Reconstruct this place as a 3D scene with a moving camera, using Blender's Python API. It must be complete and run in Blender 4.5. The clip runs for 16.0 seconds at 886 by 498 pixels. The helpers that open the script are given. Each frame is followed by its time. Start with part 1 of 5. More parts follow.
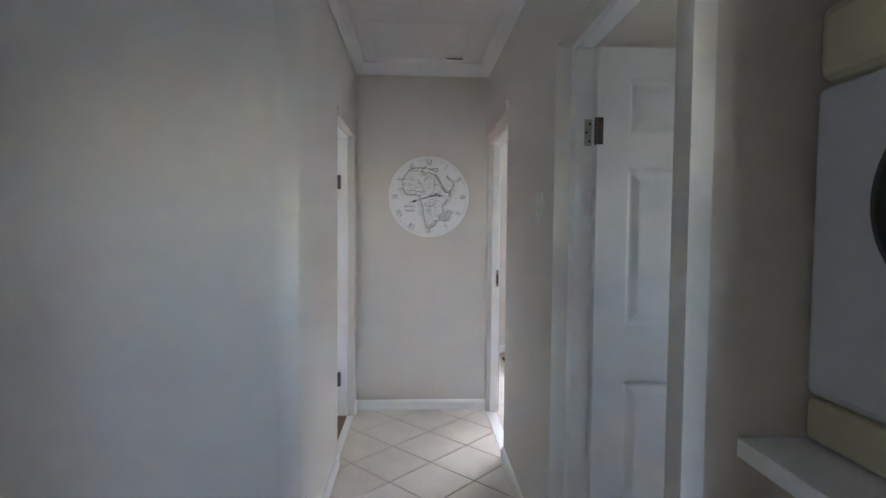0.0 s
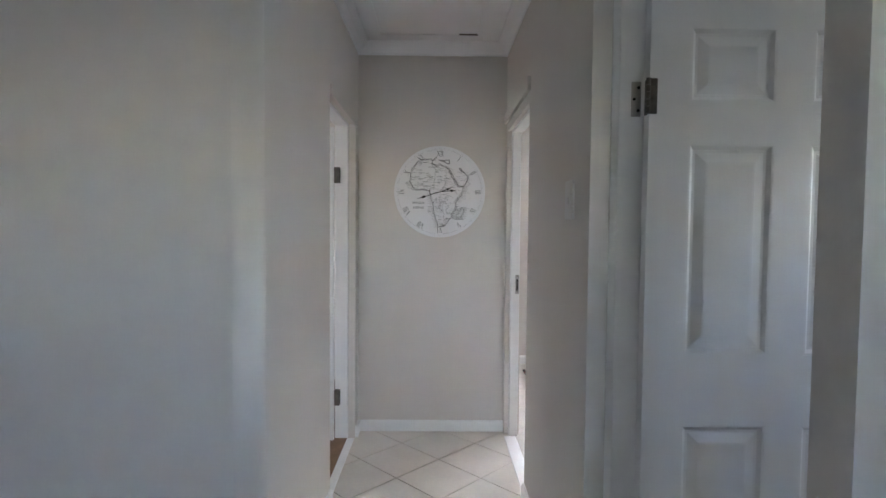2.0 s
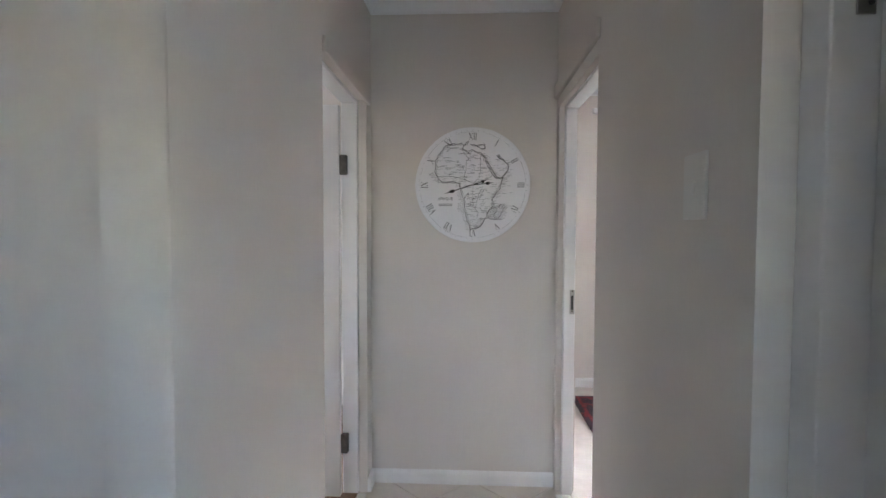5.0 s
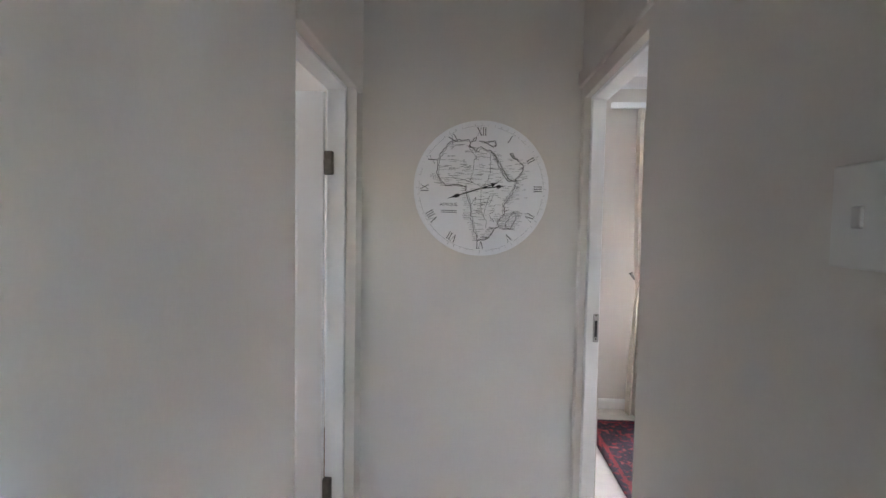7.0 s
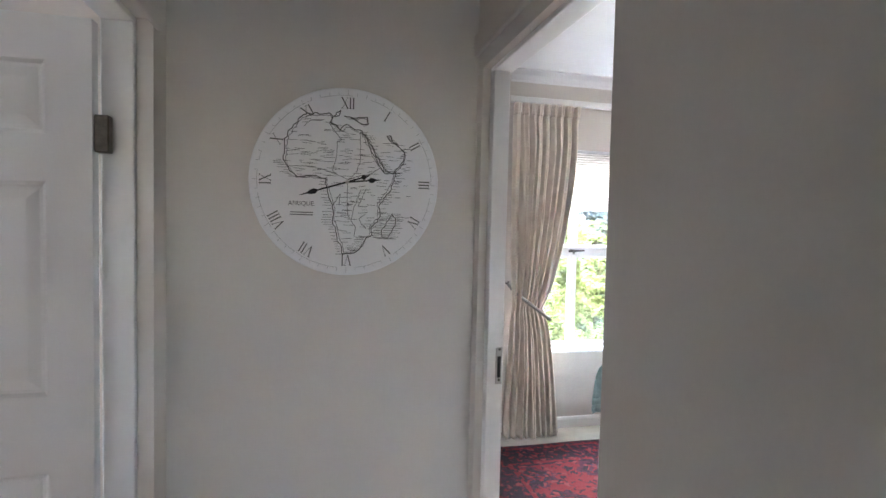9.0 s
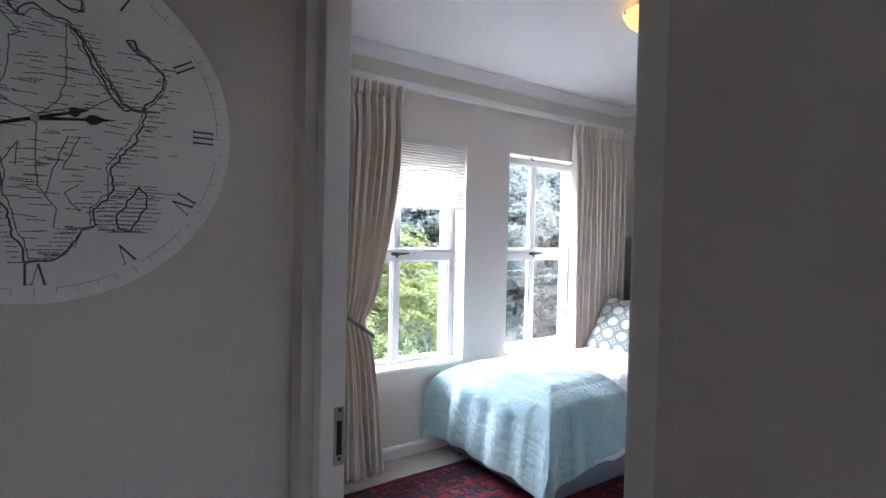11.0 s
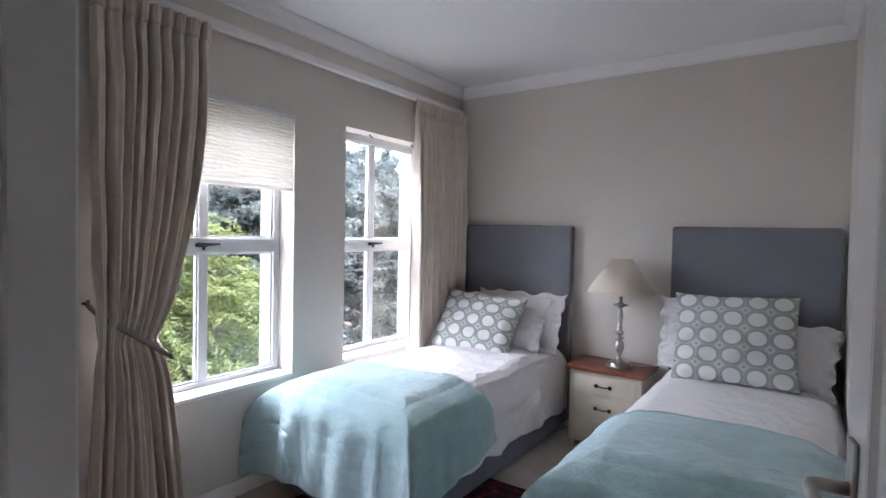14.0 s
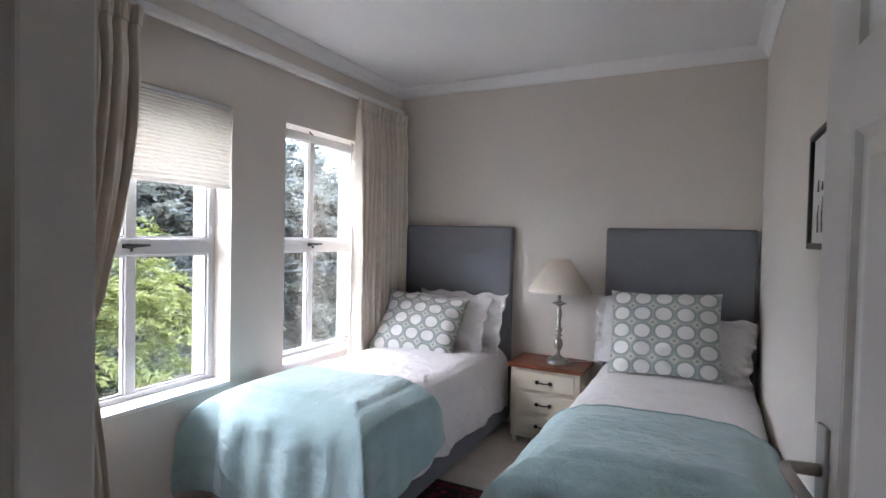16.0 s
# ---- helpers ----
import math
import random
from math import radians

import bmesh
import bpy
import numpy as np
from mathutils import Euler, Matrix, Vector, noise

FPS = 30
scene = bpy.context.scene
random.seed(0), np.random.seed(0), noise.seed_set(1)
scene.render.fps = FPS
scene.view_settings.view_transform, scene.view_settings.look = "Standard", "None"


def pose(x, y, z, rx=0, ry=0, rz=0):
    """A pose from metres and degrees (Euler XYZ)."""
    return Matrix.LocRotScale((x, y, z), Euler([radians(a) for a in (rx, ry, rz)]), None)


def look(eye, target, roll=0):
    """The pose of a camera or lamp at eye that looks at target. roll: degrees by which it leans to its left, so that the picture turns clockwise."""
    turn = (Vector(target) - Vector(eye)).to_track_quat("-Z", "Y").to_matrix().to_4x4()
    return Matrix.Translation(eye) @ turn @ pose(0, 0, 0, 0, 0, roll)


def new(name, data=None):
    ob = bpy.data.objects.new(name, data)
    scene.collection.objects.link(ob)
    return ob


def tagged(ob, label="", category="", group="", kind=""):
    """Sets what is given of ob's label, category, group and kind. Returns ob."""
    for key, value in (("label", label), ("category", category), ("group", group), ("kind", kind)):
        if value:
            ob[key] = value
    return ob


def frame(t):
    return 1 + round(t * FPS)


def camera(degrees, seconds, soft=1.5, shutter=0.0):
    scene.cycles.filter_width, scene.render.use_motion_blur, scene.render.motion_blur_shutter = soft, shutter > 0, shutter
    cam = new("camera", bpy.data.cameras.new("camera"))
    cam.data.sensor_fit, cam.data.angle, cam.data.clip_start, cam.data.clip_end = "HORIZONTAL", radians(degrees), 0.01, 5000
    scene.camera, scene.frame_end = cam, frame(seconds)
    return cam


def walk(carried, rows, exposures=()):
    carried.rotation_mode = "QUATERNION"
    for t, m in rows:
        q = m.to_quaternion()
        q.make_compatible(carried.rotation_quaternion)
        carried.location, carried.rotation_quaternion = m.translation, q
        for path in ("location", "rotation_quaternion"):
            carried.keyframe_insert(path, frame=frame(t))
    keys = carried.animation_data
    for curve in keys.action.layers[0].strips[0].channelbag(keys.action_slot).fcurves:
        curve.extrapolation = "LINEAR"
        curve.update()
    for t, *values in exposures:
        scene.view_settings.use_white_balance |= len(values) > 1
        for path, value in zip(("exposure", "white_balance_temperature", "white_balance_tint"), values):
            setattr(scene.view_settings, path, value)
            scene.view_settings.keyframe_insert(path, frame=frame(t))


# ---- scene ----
cam = camera(80.6, 16.0)
PATH = [
    (0, (0.424, -0.111, 1.419), (0.526, 1.885, 1.332), 0.5),
    (0.5, (0.428, -0.017, 1.417), (0.54, 1.978, 1.331), 0.5),
    (1, (0.426, 0.076, 1.411), (0.55, 2.071, 1.327), 0.5),
    (1.5, (0.445, 0.202, 1.405), (0.56, 2.197, 1.319), 0.5),
    (2, (0.499, 0.339, 1.404), (0.523, 2.337, 1.321), 0.5),
    (2.5, (0.53, 0.455, 1.416), (0.518, 2.453, 1.334), 0.5),
    (3, (0.531, 0.586, 1.411), (0.494, 2.585, 1.331), 0.6),
    (3.5, (0.521, 0.715, 1.412), (0.466, 2.713, 1.333), 0.7),
    (4, (0.509, 0.849, 1.419), (0.433, 2.846, 1.341), 0.7),
    (4.2, (0.504, 0.892, 1.419), (0.419, 2.889, 1.338), 0.5),
    (6.3, (0.495, 1.358, 1.419), (0.381, 3.353, 1.331), 0.4),
    (6.5, (0.493, 1.403, 1.425), (0.381, 3.398, 1.335), 0.8),
    (7, (0.463, 1.472, 1.486), (0.368, 3.467, 1.383), 1.0),
    (7.5, (0.423, 1.577, 1.49), (0.464, 3.575, 1.398), 1.0),
    (8, (0.428, 1.753, 1.501), (0.571, 3.746, 1.407), 0.9),
    (8.5, (0.421, 1.904, 1.506), (0.687, 3.884, 1.413), 1.1),
    (9, (0.429, 2.111, 1.504), (0.891, 4.055, 1.417), 1.3),
    (9.5, (0.479, 2.278, 1.499), (1.149, 4.161, 1.418), 1.3),
    (9.7, (0.501, 2.344, 1.493), (1.251, 4.197, 1.418), 1.1),
    (11.8, (0.631, 2.943, 1.458), (1.954, 4.441, 1.399), 1.4),
    (12, (0.658, 2.972, 1.47), (2.015, 4.44, 1.405), 1.3),
    (12.5, (0.714, 3.052, 1.442), (2.146, 4.448, 1.38), 1.3),
    (13, (0.774, 3.131, 1.432), (2.284, 4.442, 1.369), 1.2),
    (13.5, (0.82, 3.19, 1.424), (2.392, 4.425, 1.365), 1.2),
    (14, (0.845, 3.234, 1.422), (2.482, 4.383, 1.362), 1.2),
    (14.5, (0.847, 3.267, 1.42), (2.527, 4.35, 1.361), 1.3),
    (15, (0.834, 3.304, 1.416), (2.556, 4.321, 1.364), 1.3),
    (15.5, (0.819, 3.329, 1.423), (2.572, 4.29, 1.368), 1.3),
    (16, (0.796, 3.348, 1.422), (2.579, 4.253, 1.369), 1.3),
]
# seconds, stops, kelvin, tint
EXPOSURES = [(0.0, 6.3, 6300, 15), (3.5, 6.3, 6450, 17), (8.0, 6.25, 6500, 17), (9.0, 6.02, 6500, 17), (9.7, 5.65, 6400, 17), (11.8, 4.45, 6150, 20), (16.0, 4.2, 6750, 20)]
HALL_W = 0.05
NEAR_W = 0.07
BATH_W = 0.03
SIDE_W = 0.36
SKY_FILL_W = 450.0
walk(cam, [(t, look(e, g, r)) for t, e, g, r in PATH], EXPOSURES)

# ---- world and light ----
world = bpy.data.worlds.new("world")
scene.world = world
world.use_nodes = True
wn = world.node_tree.nodes
sky = wn.new("ShaderNodeTexSky")
sky.sky_type = "NISHITA"
sky.sun_disc = False
sky.sun_elevation = radians(66)
sky.sun_rotation = radians(144)
sky.air_density = 1.0
sky.dust_density = 0.6
wn["Background"].inputs[1].default_value = 0.14
world.node_tree.links.new(sky.outputs[0], wn["Background"].inputs[0])

sun_data = bpy.data.lights.new("sun", "SUN")
sun_data.energy = 1.0
sun_data.angle = radians(30)
sun_data.color = (1.0, 0.97, 0.92)
sun = new("sun", sun_data)
sun.matrix_world = look((0, 0, 20), (-5, 7, 0))


def window_light(name, m, w, h, watts, color=(0.76, 0.89, 1.0)):
    """An added area lamp, out of view, that stands in for daylight."""
    d = bpy.data.lights.new(name, "AREA")
    d.shape, d.size, d.size_y, d.energy, d.color = "RECTANGLE", w, h, watts, color
    ob = new(name, d)
    ob.matrix_world = m
    return ob


# ---- materials ----
def mat(name, color, rough=0.6, metal=0.0, vary=0.06, scale=6.0, grain=120.0, bump=0.05, spread=None, sheen=0.0, per_object=0.0, coat=0.0, wrinkle=0.0):
    """A painted, woven or solid surface with broad tone changes, fine grain and relief."""
    m = bpy.data.materials.new(name)
    m.use_nodes = True
    nt = m.node_tree
    N, L = nt.nodes, nt.links
    b = N["Principled BSDF"]
    b.inputs["Roughness"].default_value = rough
    b.inputs["Metallic"].default_value = metal
    b.inputs["Sheen Weight"].default_value = sheen
    b.inputs["Coat Weight"].default_value = coat
    co = N.new("ShaderNodeTexCoord")
    n1 = N.new("ShaderNodeTexNoise")
    n1.inputs["Scale"].default_value = scale
    n1.inputs["Detail"].default_value = 4
    n2 = N.new("ShaderNodeTexNoise")
    n2.inputs["Scale"].default_value = grain
    n2.inputs["Detail"].default_value = 2
    L.new(co.outputs["Object"], n1.inputs["Vector"])
    L.new(co.outputs["Object"], n2.inputs["Vector"])
    mixv = N.new("ShaderNodeMath")
    mixv.operation = "ADD"
    L.new(n1.outputs["Fac"], mixv.inputs[0])
    half = N.new("ShaderNodeMath")
    half.operation = "MULTIPLY"
    half.inputs[1].default_value = 0.5
    L.new(n2.outputs["Fac"], half.inputs[0])
    L.new(half.outputs[0], mixv.inputs[1])
    ramp = N.new("ShaderNodeValToRGB")
    ramp.color_ramp.elements[0].position = 0.4
    ramp.color_ramp.elements[1].position = 1.0
    lo = tuple(max(0, c * (1 - vary)) for c in color)
    hi = spread or tuple(min(1, c * (1 + vary)) for c in color)
    ramp.color_ramp.elements[0].color = (*lo, 1)
    ramp.color_ramp.elements[1].color = (*hi, 1)
    L.new(mixv.outputs[0], ramp.inputs[0])
    out = ramp.outputs[0]
    if per_object:
        info = N.new("ShaderNodeObjectInfo")
        mr = N.new("ShaderNodeMapRange")
        mr.inputs["To Min"].default_value = 1 - per_object
        mr.inputs["To Max"].default_value = 1 + per_object
        L.new(info.outputs["Random"], mr.inputs["Value"])
        hsv = N.new("ShaderNodeHueSaturation")
        L.new(mr.outputs[0], hsv.inputs["Value"])
        L.new(out, hsv.inputs["Color"])
        out = hsv.outputs[0]
    L.new(out, b.inputs["Base Color"])
    if bump:
        bp = N.new("ShaderNodeBump")
        bp.inputs["Strength"].default_value = bump
        bp.inputs["Distance"].default_value = 0.004
        L.new(mixv.outputs[0], bp.inputs["Height"])
        L.new(bp.outputs[0], b.inputs["Normal"])
        if wrinkle:
            n3 = N.new("ShaderNodeTexNoise")
            n3.inputs["Scale"].default_value = 11
            n3.inputs["Detail"].default_value = 5
            n3.inputs["Distortion"].default_value = 1.6
            L.new(co.outputs["Object"], n3.inputs["Vector"])
            rd = N.new("ShaderNodeMath")
            rd.operation = "PINGPONG"
            rd.inputs[1].default_value = 0.16
            L.new(n3.outputs["Fac"], rd.inputs[0])
            b3 = N.new("ShaderNodeBump")
            b3.inputs["Strength"].default_value = wrinkle
            b3.inputs["Distance"].default_value = 0.06
            L.new(rd.outputs[0], b3.inputs["Height"])
            L.new(bp.outputs[0], b3.inputs["Normal"])
            L.new(b3.outputs[0], b.inputs["Normal"])
    return m


M_WALL = mat("wall_paint", (0.715, 0.668, 0.615), 0.75, vary=0.03, scale=1.5, grain=90, bump=0.12)
# the niche walls get a darker, browner beige than M_WALL
M_NICHE = mat("niche_wall_beige", (0.60, 0.52, 0.44), 0.75, vary=0.05, scale=2, grain=90, bump=0.12)
M_CEIL = mat("ceiling_paint", (0.89, 0.89, 0.89), 0.8, vary=0.02, scale=1.2, grain=80, bump=0.06)
M_TRIM = mat("trim_gloss_paint", (0.86, 0.85, 0.83), 0.35, vary=0.03, scale=3, grain=60, bump=0.05)
M_DOOR = mat("door_satin_paint", (0.79, 0.785, 0.77), 0.33, vary=0.03, scale=4, grain=150, bump=0.05)
M_TILE = mat("ceramic_tile", (0.72, 0.66, 0.58), 0.28, vary=0.07, scale=5, grain=40, bump=0.02, per_object=0.04)
M_GROUT = mat("grout", (0.16, 0.135, 0.11), 0.9, vary=0.3, scale=8, grain=200, bump=0.3)
M_CARPET = mat("pale_carpet", (0.52, 0.48, 0.43), 0.95, vary=0.12, scale=10, grain=420, bump=0.8)
M_WOODFLOOR = mat("brown_threshold_wood", (0.20, 0.11, 0.06), 0.5, vary=0.3, scale=12, grain=90, bump=0.2)
M_STEEL = mat("brushed_steel", (0.46, 0.44, 0.42), 0.34, 1.0, vary=0.1, scale=20, grain=300, bump=0.05)
M_DARKMETAL = mat("tarnished_hinge_metal", (0.11, 0.10, 0.085), 0.5, 0.8, vary=0.45, scale=40, grain=400, bump=0.2)
M_BLACK = mat("black_metal", (0.012, 0.012, 0.012), 0.4, 0.2, vary=0.3, scale=30, grain=200, bump=0.05)
M_CURTAIN = mat("linen_curtain", (0.78, 0.705, 0.61), 0.9, vary=0.08, scale=12, grain=330, bump=0.35, sheen=0.2, wrinkle=0.15)
M_WHITECOTTON = mat("white_cotton", (0.74, 0.73, 0.735), 0.85, vary=0.03, scale=5, grain=260, bump=0.25, sheen=0.1, wrinkle=0.35)
M_BASE = mat("slate_bed_fabric", (0.16, 0.17, 0.205), 0.9, vary=0.10, scale=6, grain=400, bump=0.3, sheen=0.2)
M_HEAD = mat("slate_headboard_fabric", (0.20, 0.213, 0.24), 0.88, vary=0.08, scale=5, grain=450, bump=0.3, sheen=0.15)
M_PVC = mat("white_window_frame", (0.64, 0.65, 0.66), 0.3, vary=0.02, scale=5, grain=80, bump=0.02)
M_CREAM = mat("cream_cabinet_paint", (0.66, 0.60, 0.49), 0.45, vary=0.06, scale=7, grain=120, bump=0.1)
M_CREAMPLASTIC = mat("cream_plastic", (0.62, 0.56, 0.40), 0.35, vary=0.05, scale=5, grain=100, bump=0.03)
M_WHITEENAMEL = mat("white_enamel", (0.66, 0.66, 0.68), 0.25, vary=0.03, scale=4, grain=100, bump=0.02)
M_SILVER = mat("pewter_lamp_metal", (0.40, 0.39, 0.36), 0.28, 1.0, vary=0.25, scale=25, grain=200, bump=0.1)
M_CLOCK = mat("clock_face_board", (0.86, 0.855, 0.86), 0.55, vary=0.04, scale=5, grain=90, bump=0.05)
M_INKCOAST = mat("brown_black_print", (0.08, 0.077, 0.074), 0.7, vary=0.4, scale=60, grain=400, bump=0)
M_INKPALE = mat("pale_grey_print", (0.38, 0.375, 0.37), 0.7, vary=0.3, scale=60, grain=400, bump=0)
M_INKSOFT = mat("faded_ink", (0.15, 0.148, 0.144), 0.7, vary=0.3, scale=60, grain=400, bump=0)
M_OUTWALL = mat("outside_plaster", (0.55, 0.47, 0.36), 0.9, vary=0.1, scale=3, grain=60, bump=0.3)
M_FRAME = mat("black_picture_frame", (0.02, 0.02, 0.021), 0.35, vary=0.2, scale=20, grain=100, bump=0.03)
M_PAPER = mat("white_print_paper", (0.72, 0.71, 0.70), 0.6, vary=0.02, scale=5, grain=90, bump=0.0)
M_GREYCORD = mat("grey_twisted_cord", (0.34, 0.33, 0.31), 0.85, vary=0.2, scale=40, grain=300, bump=0.3)
M_PLASTIC = mat("white_switch_plastic", (0.74, 0.72, 0.68), 0.35, vary=0.02, scale=5, grain=90, bump=0.0)


def wood_mat(name, a, b_, rough):
    m = bpy.data.materials.new(name)
    m.use_nodes = True
    N, L = m.node_tree.nodes, m.node_tree.links
    b = N["Principled BSDF"]
    b.inputs["Roughness"].default_value = rough
    co = N.new("ShaderNodeTexCoord")
    mp = N.new("ShaderNodeMapping")
    mp.inputs["Scale"].default_value = (60, 5, 60)
    L.new(co.outputs["Object"], mp.inputs[0])
    n = N.new("ShaderNodeTexNoise")
    n.inputs["Scale"].default_value = 1.0
    n.inputs["Detail"].default_value = 6
    n.inputs["Distortion"].default_value = 0.6
    L.new(mp.outputs[0], n.inputs["Vector"])
    r = N.new("ShaderNodeValToRGB")
    r.color_ramp.elements[0].position, r.color_ramp.elements[1].position = 0.3, 0.72
    r.color_ramp.elements[0].color, r.color_ramp.elements[1].color = (*a, 1), (*b_, 1)
    L.new(n.outputs["Fac"], r.inputs[0])
    L.new(r.outputs[0], b.inputs["Base Color"])
    bp = N.new("ShaderNodeBump")
    bp.inputs["Strength"].default_value = 0.08
    bp.inputs["Distance"].default_value = 0.002
    L.new(n.outputs["Fac"], bp.inputs["Height"])
    L.new(bp.outputs[0], b.inputs["Normal"])
    return m


M_WOOD = wood_mat("red_brown_wood", (0.13, 0.035, 0.016), (0.27, 0.085, 0.04), 0.35)


def glass_mat():
    m = bpy.data.materials.new("window_glass")
    m.use_nodes = True
    N, L = m.node_tree.nodes, m.node_tree.links
    b = N["Principled BSDF"]
    b.inputs["Base Color"].default_value = (0.97, 0.99, 0.98, 1)
    b.inputs["Roughness"].default_value = 0.01
    b.inputs["IOR"].default_value = 1.45
    b.inputs["Transmission Weight"].default_value = 1.0
    return m


M_GLASS = glass_mat()


def let_light_through(m, share):
    """Thin leaves and cloth pass a share of the light to their far side."""
    N, L = m.node_tree.nodes, m.node_tree.links
    tr = N.new("ShaderNodeBsdfTranslucent")
    mx = N.new("ShaderNodeMixShader")
    mx.inputs[0].default_value = share
    b = N["Principled BSDF"]
    L.new(b.inputs["Base Color"].links[0].from_socket, tr.inputs["Color"])
    L.new(b.outputs[0], mx.inputs[1])
    L.new(tr.outputs[0], mx.inputs[2])
    L.new(mx.outputs[0], N["Material Output"].inputs["Surface"])


# ---- mesh helpers ----
def add_box(bm, x0, y0, z0, x1, y1, z1, bevel=0.0, seg=2):
    g = bmesh.ops.create_cube(bm, size=1)
    vs = g["verts"]
    for v in vs:
        v.co = Vector(((x0 + x1) / 2 + v.co.x * (x1 - x0), (y0 + y1) / 2 + v.co.y * (y1 - y0), (z0 + z1) / 2 + v.co.z * (z1 - z0)))
    if bevel:
        es = list({e for v in vs for e in v.link_edges})
        bmesh.ops.bevel(bm, geom=es, offset=bevel, segments=seg, profile=0.5, affect="EDGES")
    return bm


def box_bm(x0, y0, z0, x1, y1, z1, bevel=0.0, seg=2):
    return add_box(bmesh.new(), x0, y0, z0, x1, y1, z1, bevel, seg)


def lathe_bm(profile, steps=32, cx=0.0, cy=0.0, cz=0.0):
    """A turned shape: (radius, height) pairs from the bottom to the top."""
    bm = bmesh.new()
    rings = []
    for r, z in profile:
        rings.append([bm.verts.new((cx + r * math.cos(2 * math.pi * k / steps), cy + r * math.sin(2 * math.pi * k / steps), cz + z)) for k in range(steps)])
    for a, b in zip(rings, rings[1:]):
        for k in range(steps):
            bm.faces.new((a[k], a[(k + 1) % steps], b[(k + 1) % steps], b[k]))
    bm.faces.new(list(reversed(rings[0])))
    bm.faces.new(rings[-1])
    return bm


def tube_bm(points, radius, steps=8, bm=None):
    """A round bar along the given points."""
    bm = bm or bmesh.new()
    pts = [Vector(p) for p in points]
    rings = []
    for i, p in enumerate(pts):
        d = (pts[min(i + 1, len(pts) - 1)] - pts[max(i - 1, 0)]).normalized()
        q = d.to_track_quat("Z", "Y")
        rad = radius[i] if isinstance(radius, (list, tuple)) else radius
        rings.append([bm.verts.new(p + q @ Vector((rad * math.cos(2 * math.pi * k / steps), rad * math.sin(2 * math.pi * k / steps), 0))) for k in range(steps)])
    for a, b in zip(rings, rings[1:]):
        for k in range(steps):
            bm.faces.new((a[k], a[(k + 1) % steps], b[(k + 1) % steps], b[k]))
    bm.faces.new(list(reversed(rings[0])))
    bm.faces.new(rings[-1])
    return bm


def grid_bm(nu, nv, fn):
    """A sheet: fn(u, v) gives the place for u, v from 0 to 1."""
    bm = bmesh.new()
    rows = [[bm.verts.new(fn(i / nu, j / nv)) for j in range(nv + 1)] for i in range(nu + 1)]
    for i in range(nu):
        for j in range(nv):
            bm.faces.new((rows[i][j], rows[i + 1][j], rows[i + 1][j + 1], rows[i][j + 1]))
    return bm


def part(name, bm, material, parent=None, label="", smooth=False):
    """Link a bmesh as one mesh object under a thing or a part."""
    bmesh.ops.recalc_face_normals(bm, faces=bm.faces)
    me = bpy.data.meshes.new(name)
    bm.to_mesh(me)
    bm.free()
    if material:
        me.materials.append(material)
    if smooth:
        me.polygons.foreach_set("use_smooth", [True] * len(me.polygons))
    ob = new(name, me)
    if parent:
        ob.parent = parent
    if label:
        ob["label"] = label
    return ob


def thicken(ob, t, offset=0.0):
    s = ob.modifiers.new("thickness", "SOLIDIFY")
    s.thickness, s.offset = t, offset
    return ob


def thing(name, x, y, z, label, category, rz=0.0, group="", kind=""):
    """An empty at the base of a thing, which carries its parts."""
    e = new(name)
    e.empty_display_size = 0.1
    e.matrix_basis = pose(x, y, z, 0, 0, rz)
    return tagged(e, label, category, group, kind)


def structure(name, bm, material, label, category, smooth=False):
    return tagged(part(name, bm, material, smooth=smooth), label, category, kind="structure")


def sn(*p):
    return noise.noise(Vector(p))


# ---- the setting ----
CEIL = 2.63
XL, XR = -0.035, 0.965         # faces of the passage's long walls
YEND = 3.895                   # face of the end wall
WX0, WX1 = 1.066, 4.575         # bedroom from the door wall to the headboard wall
WY0, WY1 = 3.055, 5.69         # bedroom from the picture wall to the window wall
WGLASS = 5.85
BACK = -3.2


def wall(name, boxes, label, material=None):
    bm = bmesh.new()
    for b in boxes:
        add_box(bm, *b)
    return structure(name, bm, material or M_WALL, label, "wall")


# passage
RC = 0.075
wall("wall_left", [(XL - 0.12, 1.897 + RC, 0, XL, 2.955, CEIL), (XL - 0.12, 2.955, 2.07, XL, 3.806, CEIL), (XL - 0.12, 3.806, 0, XL, YEND, CEIL), (XL - 0.044, 3.768, 0, XL, 3.806, 2.07)],
     "warm white painted passage wall with a doorway")
bm = bmesh.new()
out = [(XL - RC + RC * math.sin(q * math.pi / 24), 1.897 + RC - RC * math.cos(q * math.pi / 24)) for q in range(13)]
out += [(XL - 0.12, 1.897 + RC), (XL - 0.12, 2.017), (-3.6, 2.017), (-3.6, 1.897)]
lo_ = [bm.verts.new((x, y, 0)) for x, y in out]
hi_ = [bm.verts.new((x, y, CEIL)) for x, y in out]
for k in range(len(out)):
    bm.faces.new((lo_[k], lo_[(k + 1) % len(out)], hi_[(k + 1) % len(out)], hi_[k]))
bm.faces.new(lo_)
bm.faces.new(hi_)
wf = structure("wall_left_front", bm, M_WALL, "pale painted wall that rounds into the passage", "wall")
for p in wf.data.polygons:
    p.use_smooth = abs(p.normal.z) < 0.5 and abs(p.normal.x) > 0.001 and p.area < 0.1
wall("wall_right", [(XR, 1.935, 0, WX0, 3.012, CEIL), (XR, 3.012, 2.045, WX0, 3.835, CEIL), (XR, 3.835, 0, WX0, YEND, CEIL),
                    (XR, 0.975, 2.125, WX0, 1.935, CEIL), (XR, 0.905, 0, 1.012, 0.975, CEIL)],
     "warm white painted passage wall with two doorways")
